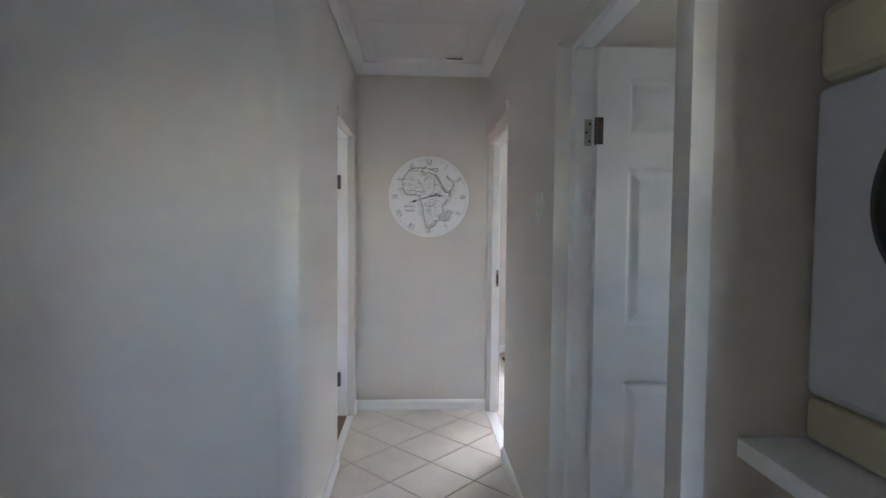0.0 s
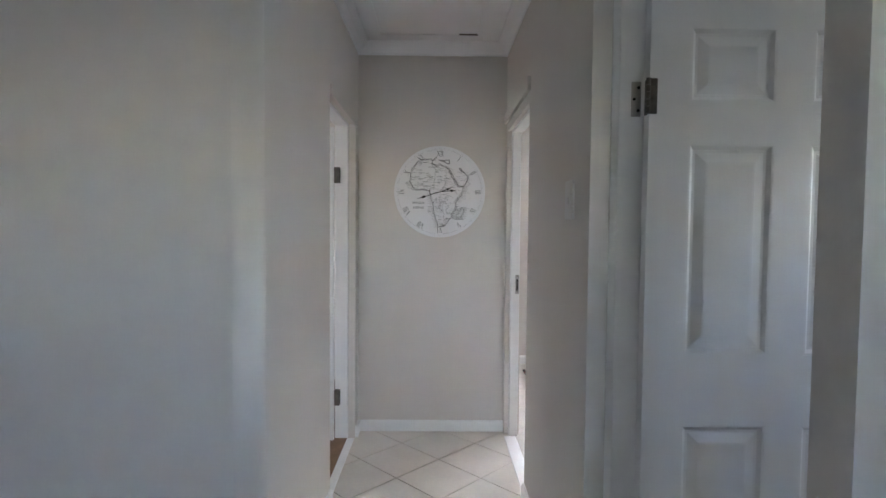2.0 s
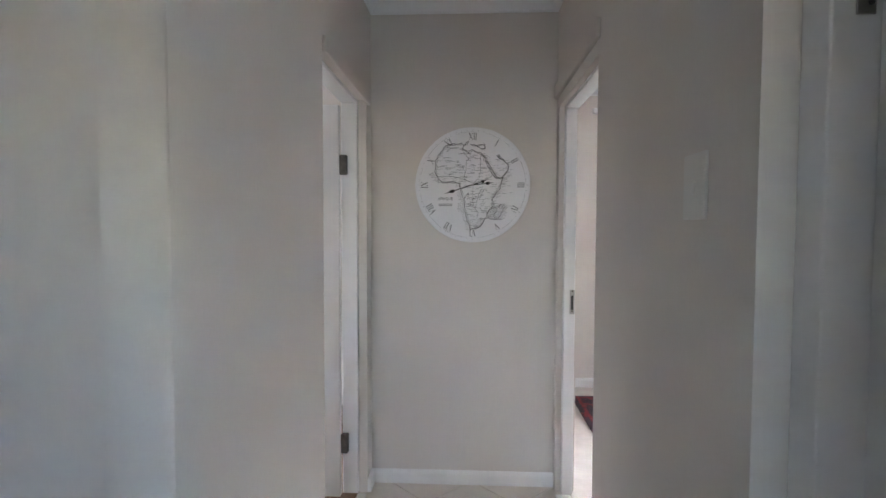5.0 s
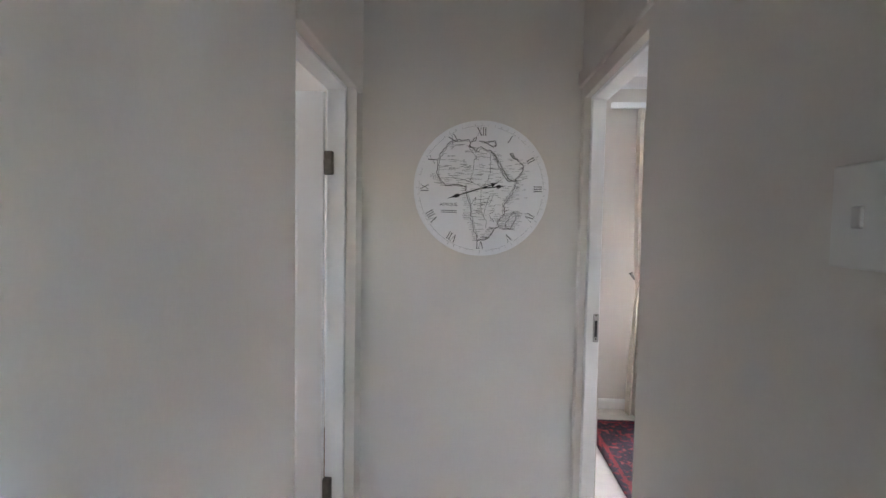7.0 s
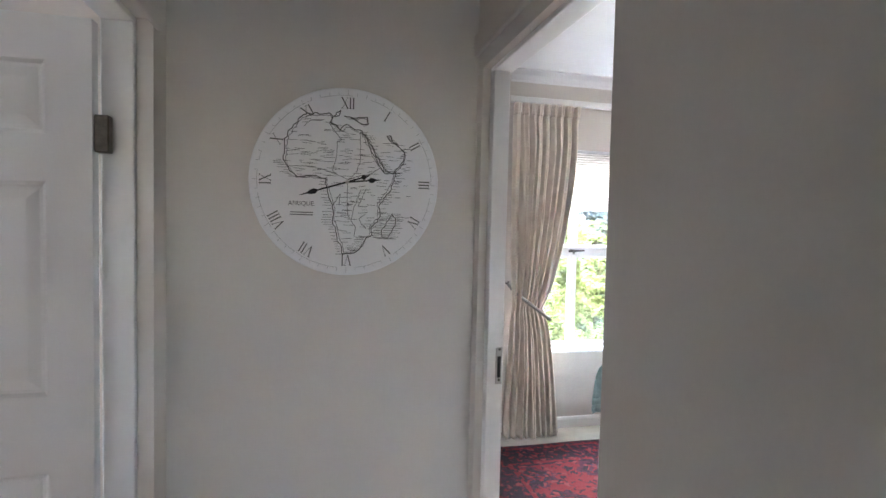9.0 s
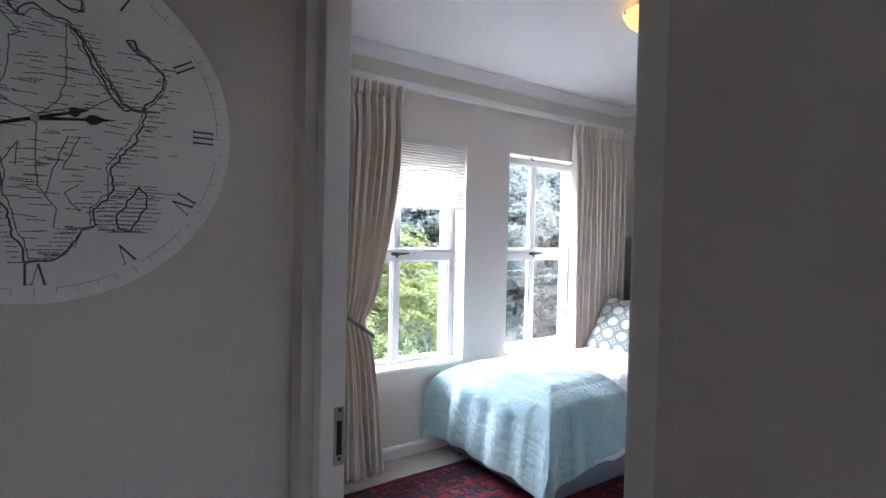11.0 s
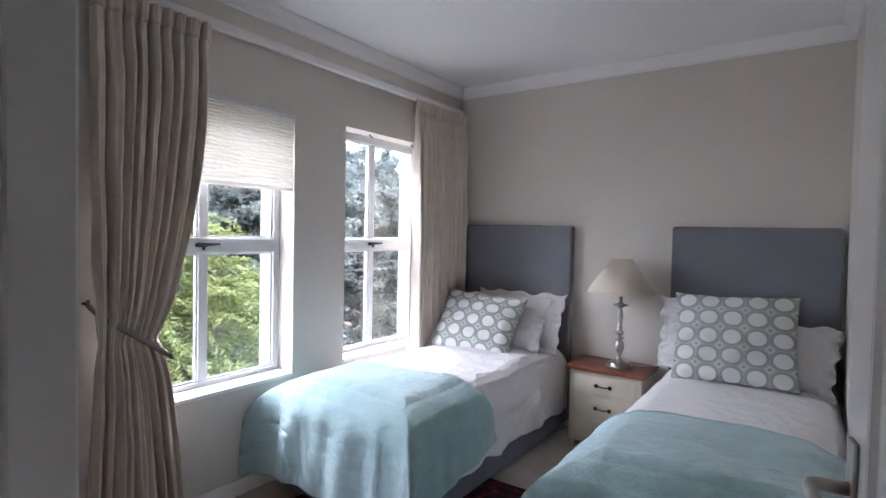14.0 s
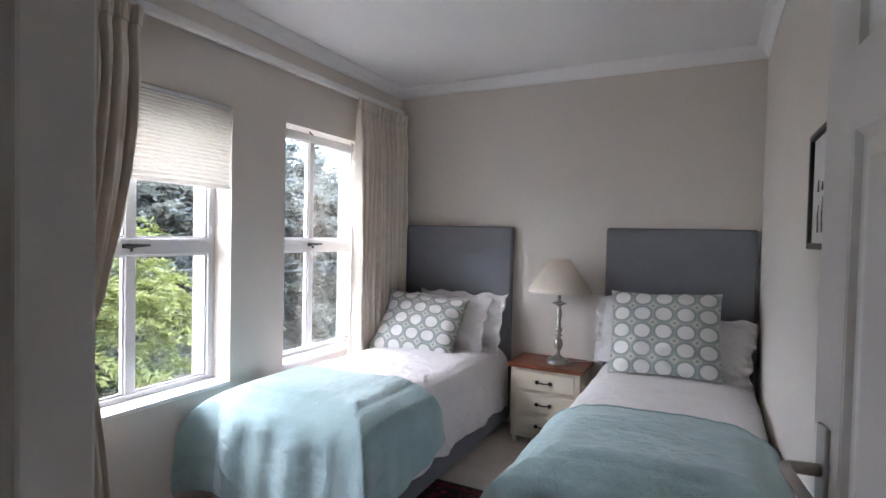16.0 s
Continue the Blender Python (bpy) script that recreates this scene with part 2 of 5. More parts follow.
wall("wall_end", [(XL - 0.12, YEND, 0, WX0, YEND + 0.12, CEIL)], "warm white painted end wall of the passage")
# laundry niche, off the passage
wall("wall_niche_side", [(1.012, 0.905, 0, 2.2, 0.975, CEIL)], "beige side wall of the laundry niche", M_NICHE)
wall("wall_niche_back", [(1.78, 0.12, 0, 1.9, 0.905, CEIL)], "beige back wall of the laundry niche", M_NICHE)
wall("wall_niche_end", [(XR, 0.0, 0, 1.9, 0.12, CEIL)], "beige end wall of the laundry niche", M_NICHE)
wall("wall_hall_right", [(XR, BACK, 0, WX0, 0.0, CEIL)], "warm white painted hall wall")
# the room behind the first door
wall("wall_bath_far", [(WX0, 1.935, 0, 3.3, 2.06, CEIL)], "white painted wall behind the open door")
wall("wall_bath_east", [(3.2, 0.975, 0, 3.3, 1.935, 1.4), (3.2, 0.975, 1.8, 3.3, 1.935, CEIL), (3.2, 0.975, 1.4, 3.3, 1.3, 1.8), (3.2, 1.62, 1.4, 3.3, 1.935, 1.8)],
     "white painted wall with a small unseen opening for a fill lamp")
wall("wall_bath_near", [(2.2, 0.905, 0, 3.3, 0.975, CEIL)], "white painted wall of the small room")
# the hall where the walk begins
wall("wall_hall_left", [(-3.72, BACK, 0, -3.6, 2.017, CEIL)], "pale painted hall wall")
# the opening is added here to hold a fill lamp
wall("wall_hall_back", [(-3.72, BACK - 0.12, 0, 0.55, BACK, CEIL), (0.95, BACK - 0.12, 0, WX0, BACK, CEIL), (0.55, BACK - 0.12, 0, 0.95, BACK, 1.6), (0.55, BACK - 0.12, 2.1, 0.95, BACK, CEIL)],
     "pale painted hall wall with a small opening added for a fill lamp")
# unseen walls added behind the start, to keep light off the left wall's far end
wall("wall_hall_near", [(-0.14, BACK, 0, -0.02, -0.9, CEIL), (-3.6, -1.02, 0, -3.2, -0.9, CEIL), (-2.0, -1.02, 0, -0.14, -0.9, CEIL), (-3.2, -1.02, 0, -2.0, -0.9, 1.0), (-3.2, -1.02, 2.1, -2.0, -0.9, CEIL)], "unseen pale walls added to block light, with an opening for a fill lamp")
# room behind the left door
wall("wall_side_room", [(-3.3, 2.017, 0, -3.2, 5.2, CEIL), (-3.2, 5.1, 0, -2.0, 5.2, CEIL), (-1.5, 5.1, 0, XL - 0.03, 5.2, CEIL), (-2.0, 5.1, 0, -1.5, 5.2, 1.0), (-2.0, 5.1, 1.9, -1.5, 5.2, CEIL),
                        (XL - 0.12, YEND + 0.12, 0, XL - 0.03, 5.1, CEIL)],
     "white painted walls of the side room with an unseen opening for a fill lamp")
# bedroom
wall("wall_bedroom_picture", [(WX0, 2.935, 0, WX1 + 0.12, WY0, CEIL)], "warm white painted bedroom wall with a picture")
wall("wall_bedroom_head", [(WX1, WY0, 0, WX1 + 0.12, WY1 + 0.2, CEIL)], "warm white painted bedroom wall behind the headboards")
wall("wall_bedroom_door", [(WX0 - 0.12, YEND + 0.12, 0, WX0, WY1 + 0.2, CEIL)], "warm white painted bedroom wall beside the door")
W1 = (1.88, 2.832)
W2 = (3.238, 4.135)
SILL, HEAD = 0.575, 2.095
wall("wall_bedroom_window", [(WX0, WY1, 0, WX1, WY1 + 0.2, SILL), (WX0, WY1, HEAD, WX1, WY1 + 0.2, CEIL), (WX0, WY1, SILL, W1[0], WY1 + 0.2, HEAD),
                             (W1[1], WY1, SILL, W2[0], WY1 + 0.2, HEAD), (W2[1], WY1, SILL, WX1, WY1 + 0.2, HEAD)],
     "warm white painted bedroom wall with two deep windows")

structure("ceiling", box_bm(-3.72, BACK - 0.12, CEIL, WX1 + 0.12, WY1 + 0.2, CEIL + 0.1), M_CEIL, "plain white painted ceiling with a moulded cornice", "ceiling")
structure("floor_base", box_bm(-3.72, BACK - 0.12, -0.15, WX1 + 0.12, WY1 + 0.2, -0.012), M_GROUT, "dark grout bed beneath the floor tiles", "floor")
structure("floor_carpet", box_bm(XR + 0.075, WY0 - 0.12, -0.012, WX1, WY1, 0.004), M_CARPET, "pale beige carpet of the bedroom floor", "carpet")
structure("floor_side_room", box_bm(-3.2, 2.017, -0.012, XL - 0.045, 5.1, 0.003), M_WOODFLOOR, "brown wooden floor of the side room", "floor")


def cornice(name, a, b, inward):
    """A coved cornice from a to b along a wall; inward points off the wall."""
    a, b, n = Vector(a), Vector(b), Vector(inward)
    prof = [(0.0, 0.0), (0.008, 0.0), (0.010, 0.012), (0.018, 0.022), (0.034, 0.044), (0.056, 0.062), (0.066, 0.068), (0.068, 0.078), (0.0, 0.078)]
    bm = bmesh.new()
    r0 = [bm.verts.new(a + n * d + Vector((0, 0, CEIL - 0.078 + h))) for d, h in prof]
    r1 = [bm.verts.new(b + n * d + Vector((0, 0, CEIL - 0.078 + h))) for d, h in prof]
    for k in range(len(prof)):
        bm.faces.new((r0[k], r0[(k + 1) % len(prof)], r1[(k + 1) % len(prof)], r1[k]))
    bm.faces.new(r0)
    bm.faces.new(list(reversed(r1)))
    return structure(name, bm, M_CEIL, "white moulded cornice where wall meets ceiling", "cornice")


cornice("cornice", (XL, 1.897 + RC, 0), (XL, YEND, 0), (1, 0, 0))
cornice("cornice", (XR, BACK, 0), (XR, YEND, 0), (-1, 0, 0))
cornice("cornice", (XL, YEND, 0), (XR, YEND, 0), (0, -1, 0))
cornice("cornice", (-3.6, 1.897, 0), (XL - RC, 1.897, 0), (0, -1, 0))
cornice("cornice", (WX0, WY1, 0), (WX1, WY1, 0), (0, -1, 0))
cornice("cornice", (WX1, WY0, 0), (WX1, WY1, 0), (-1, 0, 0))
cornice("cornice", (WX0, WY0, 0), (WX1, WY0, 0), (0, 1, 0))
cornice("cornice", (WX0, WY0, 0), (WX0, WY1, 0), (1, 0, 0))


def skirting(a, b, inward, h=0.075):
    a, b, n = Vector(a), Vector(b), Vector(inward)
    prof = [(0, 0), (0.016, 0), (0.016, h - 0.02), (0.012, h - 0.008), (0.006, h), (0, h)]
    bm = bmesh.new()
    r0 = [bm.verts.new(a + n * d + Vector((0, 0, z))) for d, z in prof]
    r1 = [bm.verts.new(b + n * d + Vector((0, 0, z))) for d, z in prof]
    for k in range(len(prof)):
        bm.faces.new((r0[k], r0[(k + 1) % len(prof)], r1[(k + 1) % len(prof)], r1[k]))
    bm.faces.new(r0)
    bm.faces.new(list(reversed(r1)))
    return structure("baseboard", bm, M_TRIM, "white painted wooden skirting board", "skirting")


skirting((XL, YEND, 0), (XR, YEND, 0), (0, -1, 0))
skirting((XL, 1.897 + RC, 0), (XL, 2.95, 0), (1, 0, 0))
skirting((XR, 1.935, 0), (XR, 3.008, 0), (-1, 0, 0))
skirting((-3.6, 1.897, 0), (XL, 1.897, 0), (0, -1, 0))
skirting((WX0, WY1, 0), (WX1, WY1, 0), (0, -1, 0), 0.085)
skirting((WX1, WY0, 0), (WX1, WY1, 0), (-1, 0, 0), 0.085)
skirting((WX0, WY0, 0), (WX1, WY0, 0), (0, 1, 0), 0.085)
skirting((WX0, YEND + 0.1, 0), (WX0, WY1, 0), (1, 0, 0), 0.085)
# fill lamps added in unseen openings around the way, standing in for daylight
window_light("window_light", look((0.75, BACK - 0.06, 1.85), (0.75, 0, 1.85)), 0.38, 0.48, HALL_W)
window_light("window_light", look((-2.6, -0.96, 1.55), (-2.6, 0, 1.55)), 1.18, 1.08, NEAR_W)
window_light("window_light", look((3.25, 1.46, 1.6), (0, 1.46, 1.6)), 0.31, 0.39, BATH_W)
window_light("window_light", look((-1.75, 5.15, 1.45), (-1.75, 0, 1.45)), 0.48, 0.88, SIDE_W)
# lamp strip added outside, above the sight lines, to brighten the bedroom like sky
window_light("window_light", look((8.0, 11.0, 5.5), (8.0, 0, 3.5)), 36.0, 3.5, SKY_FILL_W, (0.91, 0.95, 1.0))

# window glass stands in frames of two lights over two
def blind_mat():
    m = bpy.data.materials.new("cellular_blind_fabric")
    m.use_nodes = True
    N, L = m.node_tree.nodes, m.node_tree.links
    b = N["Principled BSDF"]
    b.inputs["Base Color"].default_value = (0.76, 0.74, 0.70, 1)
    b.inputs["Roughness"].default_value = 0.9
    tr = N.new("ShaderNodeBsdfTranslucent")
    tr.inputs["Color"].default_value = (0.85, 0.83, 0.79, 1)
    mx = N.new("ShaderNodeMixShader")
    mx.inputs[0].default_value = 0.42
    L.new(b.outputs[0], mx.inputs[1])
    L.new(tr.outputs[0], mx.inputs[2])
    L.new(mx.outputs[0], N["Material Output"].inputs["Surface"])
    n = N.new("ShaderNodeTexNoise")
    n.inputs["Scale"].default_value = 250
    bp = N.new("ShaderNodeBump")
    bp.inputs["Strength"].default_value = 0.15
    L.new(n.outputs["Fac"], bp.inputs["Height"])
    L.new(bp.outputs[0], b.inputs["Normal"])
    return m


M_BLIND = blind_mat()


def window(name, x0, x1, mull):
    w = thing(name, (x0 + x1) / 2, WGLASS, SILL, "white window frame of four panes in a deep reveal", "window", kind="structure")
    ox, oz = (x0 + x1) / 2, SILL
    a, b, h = x0 - ox, x1 - ox, HEAD - SILL
    m = mull - ox
    t0, t1 = 1.29 - oz, 1.375 - oz
    y0, y1 = -0.03, 0.03
    bm = bmesh.new()
    add_box(bm, a, y0, 0, a + 0.042, y1, h, 0.004)
    add_box(bm, b - 0.042, y0, 0, b, y1, h, 0.004)
    add_box(bm, a + 0.042, y0 - 0.003, 0, b - 0.042, y1, 0.042, 0.004)
    add_box(bm, a + 0.042, y0 - 0.003, h - 0.052, b - 0.042, y1, h, 0.004)
    part("window_frame", bm, M_PVC, w)
    part("transom", box_bm(a + 0.04, y0 - 0.006, t0, b - 0.04, y1, t1, 0.006), M_PVC, w)
    part("transom_lip", box_bm(a + 0.04, y0 - 0.014, t1 - 0.03, b - 0.04, y0 - 0.006, t1 - 0.008, 0.003), M_PVC, w)
    for z0, z1 in ((0.042, t0), (t1, h - 0.05)):
        part("mullion", box_bm(m - 0.024, y0 + 0.004, z0, m + 0.024, y1 - 0.004, z1, 0.005), M_PVC, w)
        for xa, xb in ((a + 0.042, m - 0.024), (m + 0.024, b - 0.042)):
            p = part("pane", box_bm(xa - 0.004, -0.003, z0 - 0.004, xb + 0.004, 0.003, z1 + 0.004), M_GLASS, w)
            p.visible_shadow = False
            bead = bmesh.new()
            for q in ((xa, z0, xb, z0 + 0.01), (xa, z1 - 0.01, xb, z1), (xa, z0 + 0.01, xa + 0.01, z1 - 0.01), (xb - 0.01, z0 + 0.01, xb, z1 - 0.01)):
                add_box(bead, q[0], -0.016, q[1], q[2], -0.004, q[3], 0.002, 1)
            part("glazing_bead", bead, M_PVC, w)
    bm = box_bm(m - 0.05, y0 - 0.022, t1 - 0.05, m + 0.012, y0 - 0.006, t1 - 0.028, 0.004)
    tube_bm([(m - 0.045, y0 - 0.03, t1 - 0.036), (m + 0.03, y0 - 0.036, t1 - 0.036), (m + 0.075, y0 - 0.03, t1 - 0.034)], [0.011, 0.008, 0.006], 10, bm)
    tube_bm([(m - 0.02, y0 - 0.005, t1 - 0.04), (m - 0.02, y0 - 0.035, t1 - 0.04)], 0.012, 10, bm)
    tube_bm([(m - 0.012, y0 - 0.026, t1 - 0.036), (m - 0.012, y0 - 0.022, t1 - 0.065)], 0.007, 8, bm)
    part("latch", bm, M_BLACK, w, "black metal window latch")
    part("window_sill", box_bm(x0 - ox + 0.001, WY1 - WGLASS - 0.012, -0.004, x1 - ox - 0.001, y0, 0.018, 0.005), M_TRIM, w, "white painted inner sill")
    return w


window("window_1", W1[0], W1[1], 2.355)
window("window_2", W2[0], W2[1], 3.635)
outer = wall("window_reveal_outside", [(W1[1] - 0.025, 5.93, SILL, W1[1] + 0.02, 5.97, HEAD), (W2[1] - 0.025, 5.93, SILL, W2[1] + 0.02, 5.97, HEAD)], "sunlit cream plaster reveal outside the windows")
outer.data.materials[0] = M_OUTWALL


def cellular_blind(x0, x1, z0, z1):
    e = thing("cellular_blind", (x0 + x1) / 2, WY1 + 0.02, z0, "half-lowered white cellular blind hung in the window reveal", "blind")
    hw, h = (x1 - x0) / 2, z1 - z0
    part("head_rail", box_bm(-hw, -0.026, h - 0.022, hw, 0.02, h, 0.004), M_PVC, e, "white head rail")
    part("bottom_rail", box_bm(-hw, -0.024, 0, hw, 0.012, 0.022, 0.006), M_BLIND, e, "white bottom rail")
    n = 2 * 21
    zs = [0.022 + (h - 0.044) * (k / n) ** 0.9 for k in range(n + 1)]
    for side in (-1, 1):
        bm = bmesh.new()
        rows = []
        for k, z in enumerate(zs):
            y = side * (0.005 + (0.011 if k % 2 else 0.0)) - 0.006
            rows.append([bm.verts.new((-hw + 0.003 + (2 * hw - 0.006) * i / 8, y + 0.0006 * sn(i * 0.7, k * 0.9, side), z + 0.0006 * sn(i * 0.4, k * 0.5, 3))) for i in range(9)])
        for a, b in zip(rows, rows[1:]):
            for i in range(8):
                bm.faces.new((a[i], a[i + 1], b[i + 1], b[i]))
        part("pleated_fabric", bm, M_BLIND, e)
    return e


cellular_blind(W1[0] + 0.01, W1[1] - 0.008, 1.645, HEAD - 0.003)
for hx in (3.52, 3.98):
    e = thing("blind_bracket", hx, WY1 + 0.06, HEAD, "small dark metal bracket under the window head", "bracket", group="blind brackets")
    part("bracket", tube_bm([(0, 0, 0), (0, -0.005, -0.014), (0.02, -0.01, -0.02)], 0.005, 6), M_DARKMETAL, e)

# ---- doors ----
LEAF_W, LEAF_H, LEAF_T = 0.813, 2.09, 0.04
COLS = ((0.115, 0.36), (0.465, 0.71))
ROWS = ((0.20, 0.835), (1.042, 1.648), (1.765, 1.975))


def six_panel_leaf(parent, w=LEAF_W, hgt=LEAF_H):
    """A moulded leaf along +x from its hinge edge, its faces at y = 0 and y = -LEAF_T."""
    k = w / LEAF_W
    rows3 = [(p * hgt / LEAF_H, q * hgt / LEAF_H) for p, q in ROWS]
    cols = [(a * k, b * k) for a, b in COLS]
    xs = [0, cols[0][0], cols[0][1], cols[1][0], cols[1][1], w]
    bm = bmesh.new()
    add_box(bm, xs[0], -LEAF_T, 0.006, xs[1], 0, hgt)
    add_box(bm, xs[4], -LEAF_T, 0.006, xs[5], 0, hgt)
    zs = [0.006] + [v for r in rows3 for v in r] + [hgt]
    for z0, z1 in zip(zs[0::2], zs[1::2]):
        add_box(bm, xs[1], -LEAF_T, z0, xs[4], 0, z1)
    for z0, z1 in rows3:
        add_box(bm, xs[2], -LEAF_T, z0, xs[3], 0, z1)
    bmesh.ops.remove_doubles(bm, verts=bm.verts, dist=1e-5)
    leaf = part("door_leaf", bm, M_DOOR, parent)
    for x0, x1 in cols:
        for z0, z1 in rows3:
            bm = bmesh.new()
            for side in (0, 1):
                rings = []
                for inset, depth in ((0.0, 0.0005), (0.006, 0.001), (0.016, 0.009), (0.024, 0.0095), (0.052, 0.0025), (0.058, 0.002)):
                    y = -depth if side == 0 else -LEAF_T + depth
                    rings.append([bm.verts.new(c) for c in ((x0 + inset, y, z0 + inset), (x1 - inset, y, z0 + inset), (x1 - inset, y, z1 - inset), (x0 + inset, y, z1 - inset))])
                for a, b in zip(rings, rings[1:]):
                    for q in range(4):
                        bm.faces.new((a[q], a[(q + 1) % 4], b[(q + 1) % 4], b[q]))
                bm.faces.new(rings[-1])
            part("panel", bm, M_DOOR, leaf)
    return leaf


def hinge(parent, z, knuckle_y, spread=0.034, flip=1):
    """A butt hinge of two leaves and a knuckle at the leaf's hinge edge."""
    bm = bmesh.new()
    for k in range(5):
        tube_bm([(-0.006, knuckle_y, z - 0.05 + 0.02 * k), (-0.006, knuckle_y, z - 0.0315 + 0.02 * k)], 0.0065, 10, bm)
    h = part("hinge", bm, M_DARKMETAL, parent, "worn metal butt hinge")
    part("hinge_leaf", box_bm(-0.003, knuckle_y - 0.002 if flip > 0 else knuckle_y - spread, z - 0.05, 0.0, knuckle_y + spread if flip > 0 else knuckle_y + 0.002, z + 0.05, 0.001, 1), M_DARKMETAL, h)
    return h


def jamb_hinge_plate(parent, x0, x1, y, z):
    """The hinge leaf let into the frame, with its screws."""
    p = part("hinge_plate", box_bm(x0, y - 0.003, z - 0.05, x1, y, z + 0.05, 0.001, 1), M_STEEL, parent, "spotted steel hinge plate")
    for dz in (-0.033, 0.0, 0.033):
        bm = tube_bm([((x0 + x1) / 2 + (0.006 if dz else -0.006), y - 0.0045, z + dz), ((x0 + x1) / 2 + (0.006 if dz else -0.006), y - 0.002, z + dz)], 0.0045, 8)
        part("screw", bm, M_BLACK, p)
    return p


def door_frame(name, boxes, label, bevel=0.004):
    e = thing(name, 0, 0, 0, label, "door frame", kind="structure")
    for nm, b in boxes:
        part(nm, box_bm(*b, bevel), M_TRIM, e)
    return e


# bedroom door frame
XA = XR
f = door_frame("door_frame_bedroom", [
    ("jamb", (0.993, 3.798, 0, 1.052, 3.837, 2.032)), ("jamb", (0.993, 3.008, 0, 1.064, 3.062, 2.032)),
    ("head", (0.993, 2.983, 2.032, 1.064, 3.837, 2.062)),
    ("threshold", (XA - 0.004, 3.03, -0.012, XA + 0.075, 3.795, 0.006))], "white painted wooden frame of the bedroom doorway")
for nm, q in (("architrave", (XA - 0.018, 2.985, 2.098, XA + 0.001, YEND - 0.001, 2.17)),):
    part(nm, box_bm(*q, 0.006, 3), M_WALL, f, "moulding painted like the wall")
pl = part("strike_plate", box_bm(1.024, 3.7945, 0.965, 1.049, 3.7985, 1.092, 0.002, 1), M_STEEL, f, "steel strike plate with a dark slot")
part("slot", box_bm(1.030, 3.7935, 0.988, 1.042, 3.7949, 1.062), M_BLACK, pl)
for z in (0.98, 1.086):
    part("screw", tube_bm([(1.0365, 3.793, z), (1.0365, 3.795, z)], 0.0045, 8), M_DARKMETAL, pl)

# side-room door frame
fs = door_frame("door_frame_side_room", [
    ("jamb", (XL - 0.13, 3.752, 0, XL - 0.046, 3.802, 2.055)), ("jamb", (XL - 0.13, 2.953, 0, XL - 0.046, 2.98, 2.055)),
    ("head", (XL - 0.13, 2.953, 2.055, XL - 0.046, 3.802, 2.085)),
    ("plinth", (XL - 0.001, 3.77, 0, XL + 0.02, YEND - 0.016, 0.078)),
    ("threshold", (XL - 0.05, 2.98, -0.012, XL - 0.002, 3.752, 0.005))], "white painted wooden frame of the side-room doorway")

for nm, q in (("architrave", (XL - 0.001, 2.955, 2.05, XL + 0.014, 3.80, 2.112)),):
    part(nm, box_bm(*q, 0.006, 3), M_WALL, fs, "moulding painted like the wall")

# first doorway on the way
f1 = door_frame("door_frame_small_room", [
    ("jamb", (1.025, 1.868, 0, 1.135, 1.936, 2.1)), ("jamb", (1.025, 0.974, 0, 1.092, 1.03, 2.1)), ("head", (1.025, 0.974, 2.1, 1.092, 1.936, 2.13))],
    "white painted frame set back in the small room's doorway")
for z in (1.78, 0.27):
    jamb_hinge_plate(f1, 1.060, 1.088, 1.8675, z)

d1 = thing("door_1", 1.097, 1.866, 0, "white six-panel door standing wide open into the small room", "door", kind="structure")
six_panel_leaf(d1)
for z in (1.78, 0.27):
    hinge(d1, z, -0.046)
    part("hinge_face", box_bm(-0.001, -0.0425, z - 0.05, 0.022, -0.04, z + 0.05, 0.001, 1), M_DARKMETAL, d1, "dark hinge leaf")

d2 = thing("door_2", XL - 0.12, 3.75, 0, "white six-panel door standing open into the side room", "door", rz=180, kind="structure")
six_panel_leaf(d2, 0.74, 2.035).location.x = 0.012
for o in [c for c in d2.children]:
    o.location.y = 0.004
    o.scale.y = -1
for z in (1.732, 0.289):
    part("hinge", box_bm(-0.030, 0.02, z - 0.05, 0.006, 0.052, z + 0.05, 0.003, 1), M_DARKMETAL, d2, "dark metal butt hinge")

d3 = thing("door_3", 1.085, 3.045, 0, "white six-panel bedroom door standing open with a lever handle", "door", rz=9.2, kind="structure")
six_panel_leaf(d3, LEAF_W, 2.03)
hb = part("door_handle", box_bm(0.742, 0, 0.92, 0.782, 0.007, 1.125, 0.003), M_STEEL, d3, "brushed steel lever handle on a long plate")
part("lever", tube_bm([(0.762, 0.005, 1.05), (0.762, 0.048, 1.05), (0.757, 0.056, 1.05), (0.74, 0.06, 1.05), (0.64, 0.06, 1.048)], [0.011, 0.010, 0.010, 0.010, 0.009], 12), M_STEEL, hb, smooth=True)
hb2 = part("door_handle", box_bm(0.742, -LEAF_T - 0.007, 0.92, 0.782, -LEAF_T, 1.125, 0.003), M_STEEL, d3, "brushed steel lever handle on a long plate")

# ---- passage things ----
h = thing("ceiling_hatch", 0.44, 3.40, CEIL, "white ceiling trapdoor in a slim frame with a metal catch", "hatch")
bm = bmesh.new()
for b in ((-0.33, -0.36, -0.008, 0.33, -0.335, 0.0), (-0.33, 0.31, -0.008, 0.33, 0.335, 0.0), (-0.33, -0.335, -0.008, -0.305, 0.31, 0.0), (0.305, -0.335, -0.008, 0.33, 0.31, 0.0)):
    add_box(bm, *b)
part("hatch_frame", bm, M_CEIL, h)
part("hatch_panel", box_bm(-0.301, -0.331, -0.004, 0.301, 0.306, 0.0, 0.001, 1), M_CEIL, h)
part("catch", box_bm(0.19, 0.29, -0.012, 0.31, 0.296, -0.002), M_DARKMETAL, h, "thin dark metal catch")

